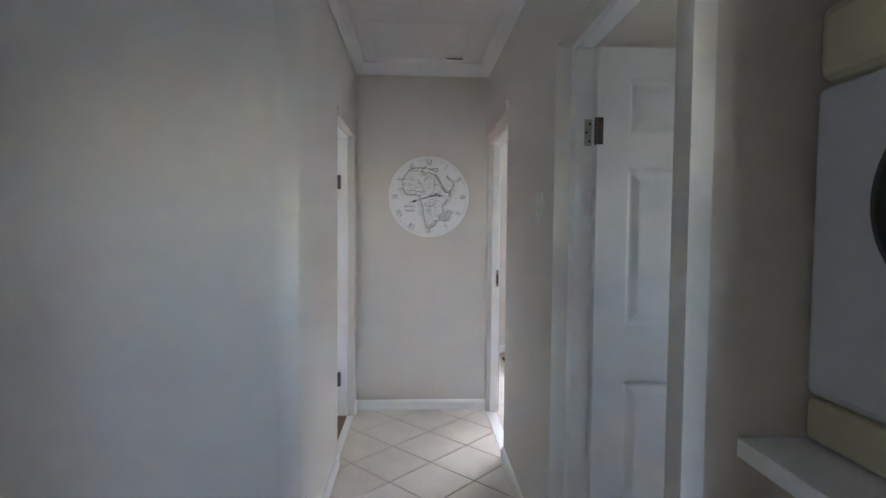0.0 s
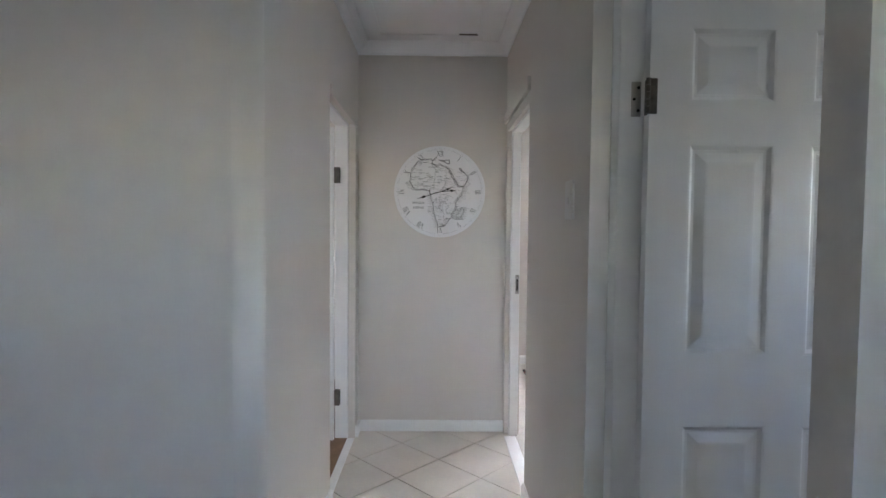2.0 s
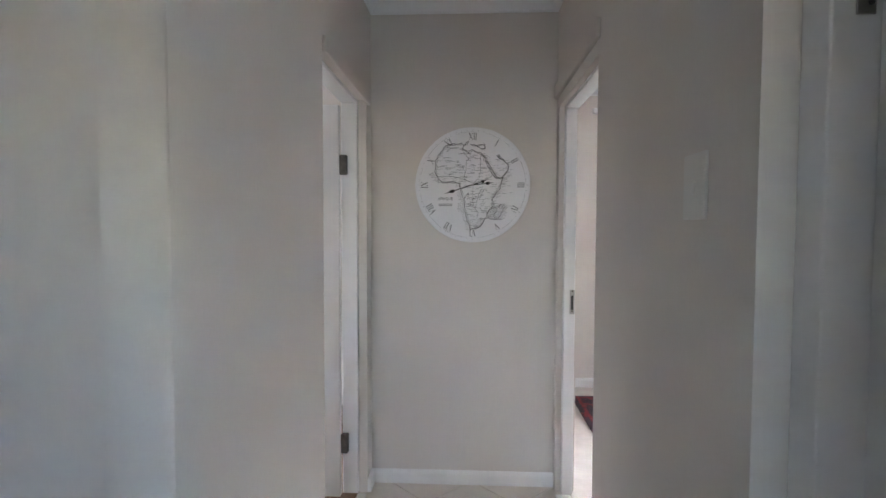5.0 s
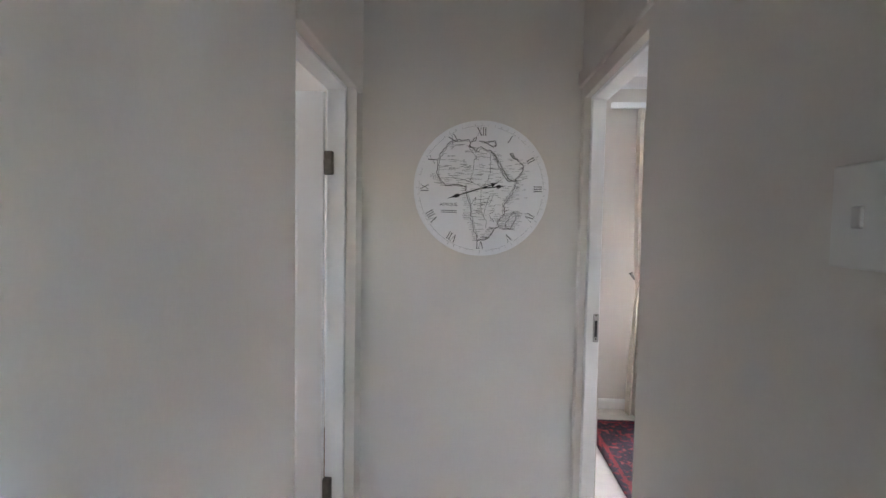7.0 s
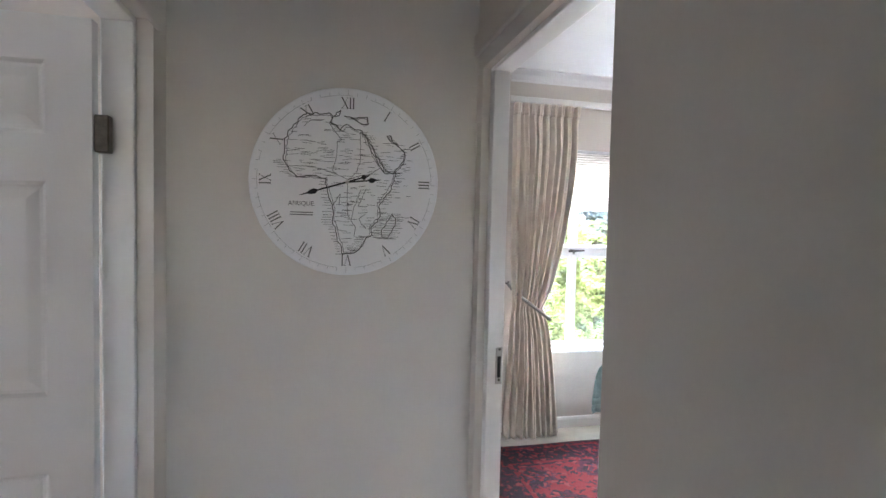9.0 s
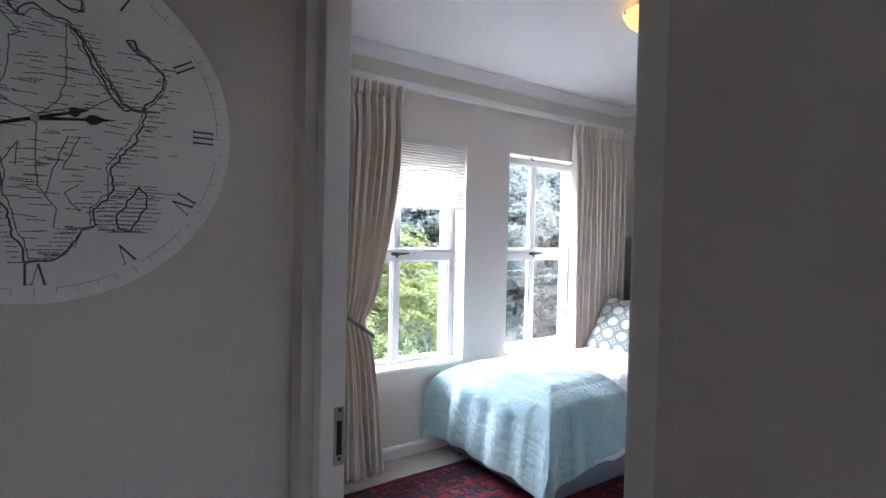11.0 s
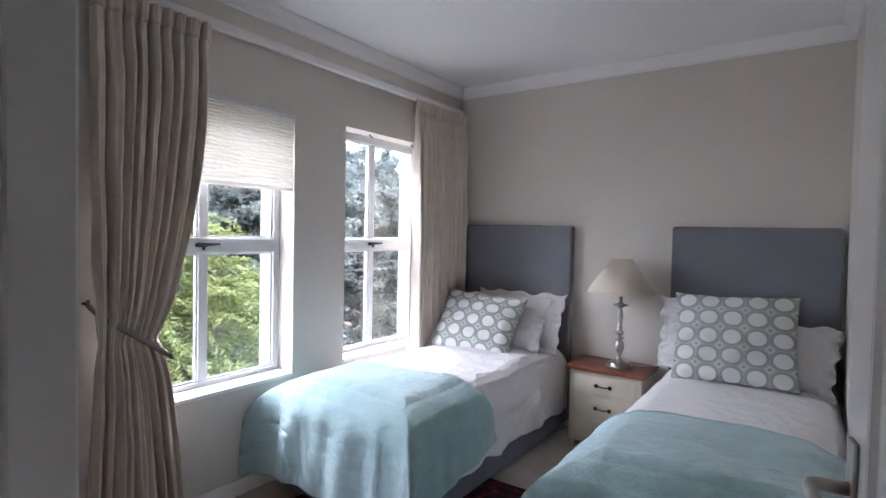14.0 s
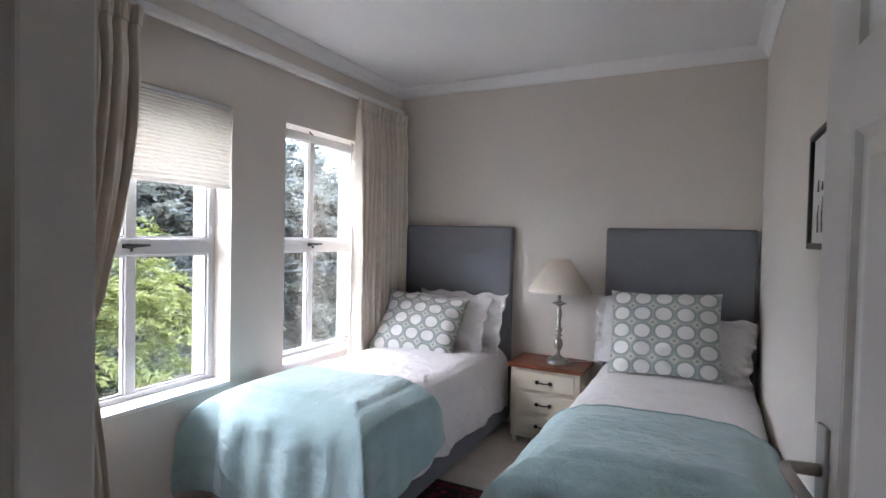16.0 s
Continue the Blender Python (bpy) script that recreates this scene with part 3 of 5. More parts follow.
s = thing("light_switch", XR, 2.16, 1.435, "white two-way light switch plate on the passage wall", "light switch")
part("switch_plate", box_bm(-0.009, -0.05, 0, 0, 0.05, 0.135, 0.003), M_PLASTIC, s)
part("rocker", box_bm(-0.013, -0.010, 0.052, -0.006, 0.010, 0.08, 0.003), M_PLASTIC, s)

# wall clock
CR = 0.306
ck = thing("wall_clock", 0.516, YEND, 1.641, "large round white wall clock printed with an old map", "clock")
bm = lathe_bm([(CR - 0.003, 0.0), (CR, 0.003), (CR, 0.033), (CR - 0.003, 0.036)], 96)
bmesh.ops.rotate(bm, verts=bm.verts, cent=(0, 0, 0), matrix=Matrix.Rotation(radians(90), 3, "X"))
part("clock_face", bm, M_CLOCK, ck)
FY = -0.0367


def ink_lines(paths, width, bm=None, depth=0.0006):
    """Flat drawn strokes on the clock's face."""
    bm = bm or bmesh.new()
    for pts in paths:
        pts = [Vector((x, z)) for x, z in pts]
        for a, b in zip(pts, pts[1:]):
            d = b - a
            if d.length < 1e-6:
                continue
            n = Vector((-d.y, d.x)).normalized() * width / 2
            a2, b2 = a - d.normalized() * width * 0.25, b + d.normalized() * width * 0.25
            vs = [bm.verts.new((p.x, FY - depth, p.y)) for p in (a2 + n, a2 - n, b2 - n, b2 + n)]
            bm.faces.new(vs)
    return bm


def rough_line(pts, amp=0.0022, step=0.006, seed=0.0):
    """A wavering coast through the given points."""
    out = []
    for i, (a, b) in enumerate(zip(pts, pts[1:])):
        a, b = Vector(a), Vector(b)
        n = max(1, int((b - a).length / step))
        for k in range(n):
            p = a.lerp(b, k / n)
            out.append((p.x + amp * 1.6 * sn(p.x * 90, p.y * 90, seed), p.y + amp * 1.6 * sn(p.x * 90, p.y * 90, seed + 7)))
    return out + [tuple(pts[-1])]


def cl(*pairs):
    return [(x / 1000, z / 1000) for x, z in pairs]


WEST = cl((-131, 212), (-152, 198), (-170, 174), (-188, 146), (-197, 122), (-197, 96), (-203, 64), (-190, 48), (-178, 25), (-160, 12), (-136, 12), (-110, 17), (-96, 18), (-83, 9), (-69, 9))
SOUTH = cl((-69, 9), (-66, -20), (-56, -53), (-46, -77), (-43, -108), (-46, -132), (-34, -155), (-29, -187), (-18, -210), (-12, -236), (4, -236), (24, -233), (40, -222), (54, -202), (62, -181), (82, -175))
EAST = cl((82, -175), (82, -147), (98, -128), (108, -115), (108, -68), (124, -45), (144, -18), (156, 10), (160, 38), (138, 34), (124, 34), (108, 56), (92, 80), (76, 112), (61, 143), (48, 161))
NORTH = cl((-131, 212), (-104, 216), (-60, 220), (-49, 211), (-55, 192), (-36, 182), (-22, 168), (-12, 182), (0, 186), (14, 178), (30, 171), (48, 167))
REDSEA = cl((52, 160), (72, 132), (92, 96), (108, 70), (124, 40), (146, 34), (170, 56), (182, 76), (188, 96), (182, 112), (162, 128), (139, 143), (128, 156), (136, 160), (147, 143), (164, 130))
LEVANT = cl((-10, 214), (14, 210), (30, 200), (50, 190), (62, 194), (64, 212), (38, 214), (10, 206))
BOOT = cl((-50, 206), (-36, 222), (-26, 230), (-30, 218), (-42, 210))
ISLE = cl((151, -100), (160, -116), (160, -140), (146, -163), (134, -184), (118, -179), (116, -155), (131, -132), (151, -100))
COASTS = (WEST, SOUTH, EAST, NORTH, REDSEA, LEVANT, BOOT, ISLE)
part("coast_drawing", ink_lines([rough_line(c, 0.0034, 0.005, 1 + i) for i, c in enumerate(COASTS)], 0.0030), M_INKCOAST, ck)
shade = [rough_line([(x + dx, z + dz) for x, z in c], 0.003, 0.005, 9) for c, dx, dz in ((WEST, 0.006, -0.002), (SOUTH, 0.005, 0.004), (EAST, -0.006, 0.003), (NORTH, 0.002, -0.006), (REDSEA, 0.005, -0.002), (LEVANT, 0.003, -0.004))]
part("coast_shading", ink_lines(shade, 0.0018), M_INKSOFT, ck)
borders = [cl((-60, 188), (-38, 158), (-19, 138), (-33, 127), (-34, 88), (-38, 64), (-49, 38), (-36, 25), (3, 9)), cl((-186, 44), (-145, 47), (-104, 44), (-70, 38), (-36, 25)),
           cl((41, 166), (42, 112), (42, 69), (30, 33), (3, 9)), cl((2, 0), (1, -53), (3, -108), (30, -148), (25, -179)), cl((45, -22), (25, -77), (14, -124)),
           cl((61, -22), (38, -77)), cl((-49, -85), (-22, -38), (-25, -77)), cl((-138, 174), (-117, 195), (-76, 198)), cl((3, 9), (38, 22), (76, 30), (108, 52)), cl((62, -150), (40, -120), (60, -104))]
for i, bd in enumerate(borders):
    part("border_line", ink_lines([rough_line(bd, 0.002, 0.008, 11 + i)], 0.0018), M_INKSOFT, ck)


def inside(x, z, loop):
    """Whether a place lies within a closed outline."""
    hit = False
    for (ax, az), (bx, bz) in zip(loop, loop[1:] + loop[:1]):
        if (az > z) != (bz > z) and x < ax + (z - az) * (bx - ax) / (bz - az):
            hit = not hit
    return hit


LAND = WEST + SOUTH + EAST + list(reversed(NORTH))
rng = random.Random(5)
words = []


def dash(x, z, ln, tilt=0.0):
    """A word too small to read: a run of short strokes."""
    pos = 0.0
    while pos < ln:
        st = min(ln - pos, rng.uniform(0.003, 0.009))
        words.append([(x + pos, z + pos * tilt), (x + pos + st, z + (pos + st) * tilt)])
        pos += st + rng.uniform(0.0012, 0.0025)


count = 0
while count < 210:
    x, z = rng.uniform(-0.2, 0.19), rng.uniform(-0.23, 0.2)
    arabia = 0.075 < x < 0.175 and 0.06 < z < 0.15 and x > 0.13 - (z - 0.06) * 0.7
    if inside(x, z, LAND) or arabia:
        dash(x, z, rng.uniform(0.010, 0.034), rng.gauss(0, 0.08))
        count += 1
for c, side in ((WEST[6:], -1), (SOUTH, -1), (EAST, 1), (ISLE, 1), (ISLE, -1)):
    for (ax, az), (bx, bz) in zip(c, c[1:]):
        for k in range(3):
            x, z = ax + (bx - ax) * k / 3, az + (bz - az) * k / 3
            ln = rng.uniform(0.010, 0.032)
            dash(x + 0.005 if side > 0 else x - 0.005 - ln, z, ln)
for k in range(26):
    dash(rng.uniform(0.15, 0.2), rng.uniform(-0.12, 0.12), rng.uniform(0.008, 0.025))
tagged(part("small_lettering", ink_lines(words, 0.0016), M_INKSOFT, ck, "unreadable small map lettering"), kind="stuff")
ticks = [[(math.sin(k * math.pi / 60) * 0.281, math.cos(k * math.pi / 60) * 0.281), (math.sin((k + 1) * math.pi / 60) * 0.281, math.cos((k + 1) * math.pi / 60) * 0.281)] for k in range(120) if sn(k * 0.21, 3, 3) > -0.12]
for k in range(60):
    a = k * math.pi / 30
    r1 = 0.291 if k % 5 else 0.296
    ticks.append([(math.sin(a) * 0.281, math.cos(a) * 0.281), (math.sin(a) * r1, math.cos(a) * r1)])
tagged(part("minute_track", ink_lines(ticks, 0.0011), M_INKPALE, ck), kind="stuff")


def lettering(name, body, size, x, z, turn, material, parent, y=FY - 0.0009, squash=1.0):
    cu = bpy.data.curves.new(name, "FONT")
    cu.body, cu.size, cu.align_x, cu.align_y = body, size, "CENTER", "CENTER"
    tmp = bpy.data.objects.new(name, cu)
    scene.collection.objects.link(tmp)
    bpy.context.view_layer.update()
    me = bpy.data.meshes.new_from_object(tmp.evaluated_get(bpy.context.evaluated_depsgraph_get()))
    bpy.data.objects.remove(tmp)
    me.materials.clear()
    me.materials.append(material)
    ob = new(name, me)
    ob.parent = parent
    ob.matrix_basis = Matrix.Translation((x, y, z)) @ Matrix.Rotation(turn, 4, "Y") @ Matrix.Rotation(radians(90), 4, "X") @ Matrix.Diagonal((squash, 1, 1, 1))
    return ob


def numeral(text, angle, radius, h):
    """A Roman numeral of thick and thin strokes with serifs, its top turned outwards."""
    wide = {"I": 0.30, "V": 0.72, "X": 0.72}
    x = -sum(wide[c] for c in text) * h / 2
    thick, thin = [], []
    for c in text:
        w = wide[c] * h
        m, e = x + w / 2, w * 0.36
        serif = h * 0.09
        if c == "I":
            thick.append([(m, -h / 2), (m, h / 2)])
            feet = [(m, h / 2), (m, -h / 2)]
        elif c == "V":
            thick.append([(m - e, h / 2), (m, -h / 2)])
            thin.append([(m + e, h / 2), (m, -h / 2)])
            feet = [(m - e, h / 2), (m + e, h / 2)]
        else:
            thick.append([(m - e, h / 2), (m + e, -h / 2)])
            thin.append([(m + e, h / 2), (m - e, -h / 2)])
            feet = [(m - e, h / 2), (m + e, h / 2), (m - e, -h / 2), (m + e, -h / 2)]
        thin += [[(fx - serif, fz), (fx + serif, fz)] for fx, fz in feet]
        x += w
    ca, sa = math.cos(angle), math.sin(angle)

    def turn(lines):
        return [[(px * ca + (pz + radius) * sa, -px * sa + (pz + radius) * ca) for px, pz in ln] for ln in lines]

    bm = ink_lines(turn(thick), h * 0.10)
    return part("numeral", ink_lines(turn(thin), h * 0.04, bm, 0.0007), M_INKCOAST, ck)


for k, num in enumerate(("XII", "I", "II", "III", "IV", "V", "VI", "VII", "VIII", "IX", "X", "XI")):
    numeral(num, k * math.pi / 6, 0.256, 0.034)
lettering("map_title", "AFRIQUE.", 0.02, -0.143, -0.074, 0, M_INKSOFT, ck)
part("scale_bar", ink_lines([[(-0.178, -0.102), (-0.108, -0.102)], [(-0.178, -0.109), (-0.108, -0.110)]], 0.003), M_INKSOFT, ck)


def clock_hand(name, angle, length, tail, y):
    bm = bmesh.new()
    d = Vector((math.sin(angle), math.cos(angle)))
    n = Vector((-d.y, d.x))
    out = [(-tail, 0.002), (0, 0.003), (length * 0.62, 0.0022), (length * 0.68, 0.0085), (length * 0.76, 0.0075), (length * 0.84, 0.0024), (length, 0.0006)]
    loop = [d * s + n * w for s, w in out] + [d * s - n * w for s, w in reversed(out)]
    f0 = [bm.verts.new((p.x, y, p.y)) for p in loop]
    f1 = [bm.verts.new((p.x, y - 0.0014, p.y)) for p in loop]
    bm.faces.new(f0)
    bm.faces.new(list(reversed(f1)))
    for k in range(len(loop)):
        bm.faces.new((f0[k], f0[(k + 1) % len(loop)], f1[(k + 1) % len(loop)], f1[k]))
    return part(name, bm, M_BLACK, ck, "black clock hand")


clock_hand("minute_hand", radians(252.5), 0.158, 0.0, FY - 0.009)
clock_hand("hour_hand", radians(84), 0.112, 0.0, FY - 0.006)
clock_hand("counter_hand", radians(72), 0.078, 0.0, FY - 0.0075)
part("hub", tube_bm([(0, FY, 0), (0, FY - 0.012, 0)], 0.006, 16), M_STEEL, ck, "pale metal hub")

# laundry niche: shelf with a tumble dryer
sh = thing("wall_shelf", 1.078, 0.25, 0.957, "white laminate shelf fixed across the laundry niche", "shelf")
part("shelf_board", box_bm(0, -0.128, 0, 0.70, 0.653, 0.038, 0.002), M_TRIM, sh)
dr = thing("tumble_dryer", 1.205, 0.59, 0.995, "white tumble dryer with cream trim standing on a shelf", "tumble dryer")
part("plinth", box_bm(0.004, -0.3, 0.004, 0.55, 0.3, 0.09, 0.012), M_CREAMPLASTIC, dr, "cream plastic lower panel")
part("body", box_bm(0.0, -0.3, 0.094, 0.55, 0.3, 0.70, 0.018, 3), M_WHITEENAMEL, dr, "white enamel body")
part("control_panel", box_bm(-0.004, -0.3, 0.704, 0.55, 0.3, 0.86, 0.03, 3), M_CREAMPLASTIC, dr, "cream plastic control panel")
bm = lathe_bm([(0.17, 0.0), (0.166, 0.012), (0.14, 0.02), (0.12, 0.012)], 48)
bmesh.ops.rotate(bm, verts=bm.verts, cent=(0, 0, 0), matrix=Matrix.Rotation(radians(-90), 3, "Y"))
bmesh.ops.translate(bm, verts=bm.verts, vec=(0, -0.015, 0.47))
part("door_ring", bm, M_BLACK, dr, "round black door", smooth=True)
for fy in (-0.26, 0.26):
    part("foot", tube_bm([(0.04, fy, 0), (0.04, fy, 0.006)], 0.02, 12), M_BLACK, dr)

# ---- bedroom ----
BX0, BX1 = 2.63, 4.50
BED1 = (4.655, 5.575)
BED2 = (3.075, 3.975)
TOP = 0.60


def bed(y0, y1, label):
    w = y1 - y0
    e = thing("bed", (BX0 + BX1) / 2, (y0 + y1) / 2, 0, label, "bed", group="single beds")
    L, hw = (BX1 - BX0) / 2, w / 2
    part("bed_base", box_bm(-L, -hw + 0.005, 0.045, L, hw - 0.005, 0.32, 0.018, 3), M_BASE, e, "slate grey upholstered bed base")
    part("mattress", box_bm(-L + 0.01, -hw, 0.322, L, hw, TOP - 0.035, 0.1, 5), M_WHITECOTTON, e, "white mattress")
    bm = box_bm(L + 0.004, -hw, 0.05, WX1 - (BX0 + BX1) / 2 - 0.003, hw, 1.497, 0.02, 4)
    hbd = part("headboard", bm, M_HEAD, e, "tall slate grey upholstered headboard")
    part("piping", tube_bm([(L + 0.006, -hw + 0.012, 0.5), (L + 0.006, -hw + 0.012, 1.46), (L + 0.006, -hw + 0.05, 1.487), (L + 0.006, hw - 0.05, 1.487), (L + 0.006, hw - 0.012, 1.46), (L + 0.006, hw - 0.012, 0.5)], 0.004, 6), M_HEAD, hbd)
    for x in (-L + 0.07, L - 0.1):
        for y in (-hw + 0.07, hw - 0.07):
            part("castor", tube_bm([(x - 0.012, y, 0.025), (x + 0.012, y, 0.025)], 0.025, 12), M_BLACK, e)
            part("castor_stem", tube_bm([(x, y, 0.03), (x, y, 0.047)], 0.012, 8), M_BLACK, e)
    return e


bed(*BED1, "single bed with a slate grey base and headboard by the window")
bed(*BED2, "single bed with a slate grey base and headboard by the wall")


def fall(e, r):
    """How far cloth goes out and down when it runs e past an edge of radius r."""
    if e <= 0:
        return 0.0, 0.0
    q = r * math.pi / 2
    if e < q:
        return r * math.sin(e / r), r * (1 - math.cos(e / r))
    return r, r + (e - q)


def ridge(a, b, seed):
    """Sharp little creases, as in washed cloth."""
    wx = a + 0.25 * sn(a * 3, b * 3, seed + 20)
    wy = b + 0.25 * sn(a * 3, b * 3, seed + 30)
    return (1 - abs(sn(wx * 5.5, wy * 8.5, seed + 40))) ** 6 * (0.5 + sn(a * 2.2, b * 2.2, seed + 50)) + 0.5 * (1 - abs(sn(wx * 13, wy * 11, seed + 60))) ** 5 * (0.4 + sn(a * 3, b * 2.2, seed + 70))


def drape(name, label, category, material, y0, y1, xa, xb, over_lo, over_hi, foot, lift, seed, r=0.13, wave=0.012, nu=170, nv=140, skew=0.0, hem=0.0, flare=0.12, out=0.0, crease=0.009, slant=0.0):
    """Cloth laid over a bed from xa (towards the foot) to xb, which hangs over the sides and, if foot, over the foot end."""
    e = thing(name, (BX0 + BX1) / 2, (y0 + y1) / 2, 0.0, label, category)
    cx, cy = (BX0 + BX1) / 2, (y0 + y1) / 2
    ylo, yhi = y0 - over_lo, y1 + over_hi
    xlo = BX0 - foot if foot else xa

    def fn(u, v):
        lo_y = y0 - over_lo * (1 + slant * (1 - u))
        py = lo_y + (yhi - lo_y) * v
        edge_b = xb + skew * max(0.0, 1 - v / 0.45) + 0.012 * sn(v * 5, seed, 2)
        px = xlo + (edge_b - xlo) * u
        ex = max(0.0, BX0 + r - px)
        elo, ehi = max(0.0, y0 + r - py), max(0.0, py - (y1 - r))
        ey = max(elo, ehi)
        sgn = -1 if elo > 0 else 1
        hx, dx = fall(ex, r)
        hy, dy = fall(ey, r)
        drop = max(dx, dy) + 0.35 * min(dx, dy)
        x = (BX0 + r - hx) if ex > 0 else px
        y = (y0 + r - hy) if elo > 0 else (y1 - r + hy) if ehi > 0 else py
        k = min(1.0, drop / 0.2)
        # folds hang down, broader towards the hem
        if dx > 0.02:
            x -= out * min(1.0, dx / 0.06) + k * (wave * 2.2 * sn(py * 7.0, seed, drop * 1.2) + wave * math.sin(py * 33 + 3 * sn(py * 3, seed, 1)) * 0.6 * k) + flare * 0.3 * drop + 0.006
        if dy > 0.02:
            y += sgn * (out * min(1.0, dy / 0.06) + k * (wave * 2.2 * sn(px * 6.0, seed + 5, drop * 1.5) + wave * 0.6 * math.sin(px * 26 + 4 * sn(px * 2.5, seed, 4)) * k) + flare * 0.25 * drop + 0.008)
        if dx > 0.02 and dy > 0.02:
            c = min(dx, dy)
            x -= 0.35 * c
            y += sgn * 0.25 * c
        t = max(0.0, 1 - drop / 0.05)
        mid = math.sin(math.pi * min(1, max(0, (py - y0) / (y1 - y0))))
        z = TOP + lift + t * (0.028 * mid + 0.012 * sn(px * 3.2, py * 3.6, seed) + 0.005 * sn(px * 11, py * 12, seed + 3) + 0.003 * sn(px * 30, py * 22, seed + 8) + crease * ridge(px, py, seed)) - drop
        x += crease * 1.2 * k * ridge(py * 0.8, z * 1.3, seed + 1)
        y += crease * 1.2 * k * ridge(px * 0.8, z * 1.3, seed + 4)
        z += hem * k * sn(px * 5 + py * 4, seed, 9)
        x += 0.002 * sn(px * 24, py * 24, z * 24 + seed)
        y += 0.003 * k * sn(px * 18, py * 18, z * 18 + seed + 2)
        return Vector((x - cx, y - cy, max(z, 0.03 + 0.01 * sn(px * 9, py * 9, seed))))

    ob = part(name + "_cloth", grid_bm(nu, nv, fn), material, e, smooth=True)
    thicken(ob, 0.008, -1.0)
    # rolled hem along the edge that lies over the bed
    hem_line = [fn(1.0, k / 60) + Vector((0, 0, 0.002)) for k in range(61)]
    part("hem", tube_bm(hem_line, [0.0045] * 61, 6), material, e, smooth=True)
    return e


def throw_mat():
    m = mat("pale_blue_throw", (0.32, 0.475, 0.49), 0.92, vary=0.10, scale=9, grain=300, bump=0.35, sheen=0.35, wrinkle=0.08)
    N, L = m.node_tree.nodes, m.node_tree.links
    co = N.new("ShaderNodeTexCoord")
    # short upright crinkles of washed weave
    mp = N.new("ShaderNodeMapping")
    mp.inputs["Scale"].default_value = (62, 62, 16)
    L.new(co.outputs["Object"], mp.inputs[0])
    w = N.new("ShaderNodeTexNoise")
    w.inputs["Scale"].default_value = 1.0
    w.inputs["Detail"].default_value = 3
    w.inputs["Distortion"].default_value = 0.5
    L.new(mp.outputs[0], w.inputs["Vector"])
    b2 = N.new("ShaderNodeBump")
    b2.inputs["Strength"].default_value = 0.4
    b2.inputs["Distance"].default_value = 0.012
    L.new(w.outputs["Fac"], b2.inputs["Height"])
    old = N["Principled BSDF"].inputs["Normal"].links[0].from_socket
    L.new(old, b2.inputs["Normal"])
    L.new(b2.outputs[0], N["Principled BSDF"].inputs["Normal"])
    return m


M_THROW = throw_mat()

drape("duvet", "rumpled white cotton duvet spread over the bed", "duvet", M_WHITECOTTON, *BED1, BX0, 4.44, 0.36, 0.20, 0.05, 0.0, 3.0, hem=0.05)
drape("duvet", "white cotton duvet spread over the bed by the wall", "duvet", M_WHITECOTTON, *BED2, BX0, 4.44, 0.08, 0.34, 0.05, 0.0, 8.0, hem=0.03)
drape("throw_blanket", "pale blue woven throw laid across the bed's foot", "blanket", M_THROW, *BED1, BX0, 3.13, 0.25, 0.14, 0.42, 0.022, 3.0, r=0.16, wave=0.011, nu=170, nv=220, skew=0.22, hem=0.04, flare=0.3, out=0.03, slant=0.8, crease=0.005)
drape("throw_blanket", "pale blue woven throw laid across the bed by the wall", "blanket", M_THROW, *BED2, BX0, 3.31, 0.05, 0.30, 0.42, 0.022, 8.0, r=0.15, wave=0.02, nu=170, nv=210, skew=0.03, hem=0.03, flare=0.2, out=0.03, crease=0.006)


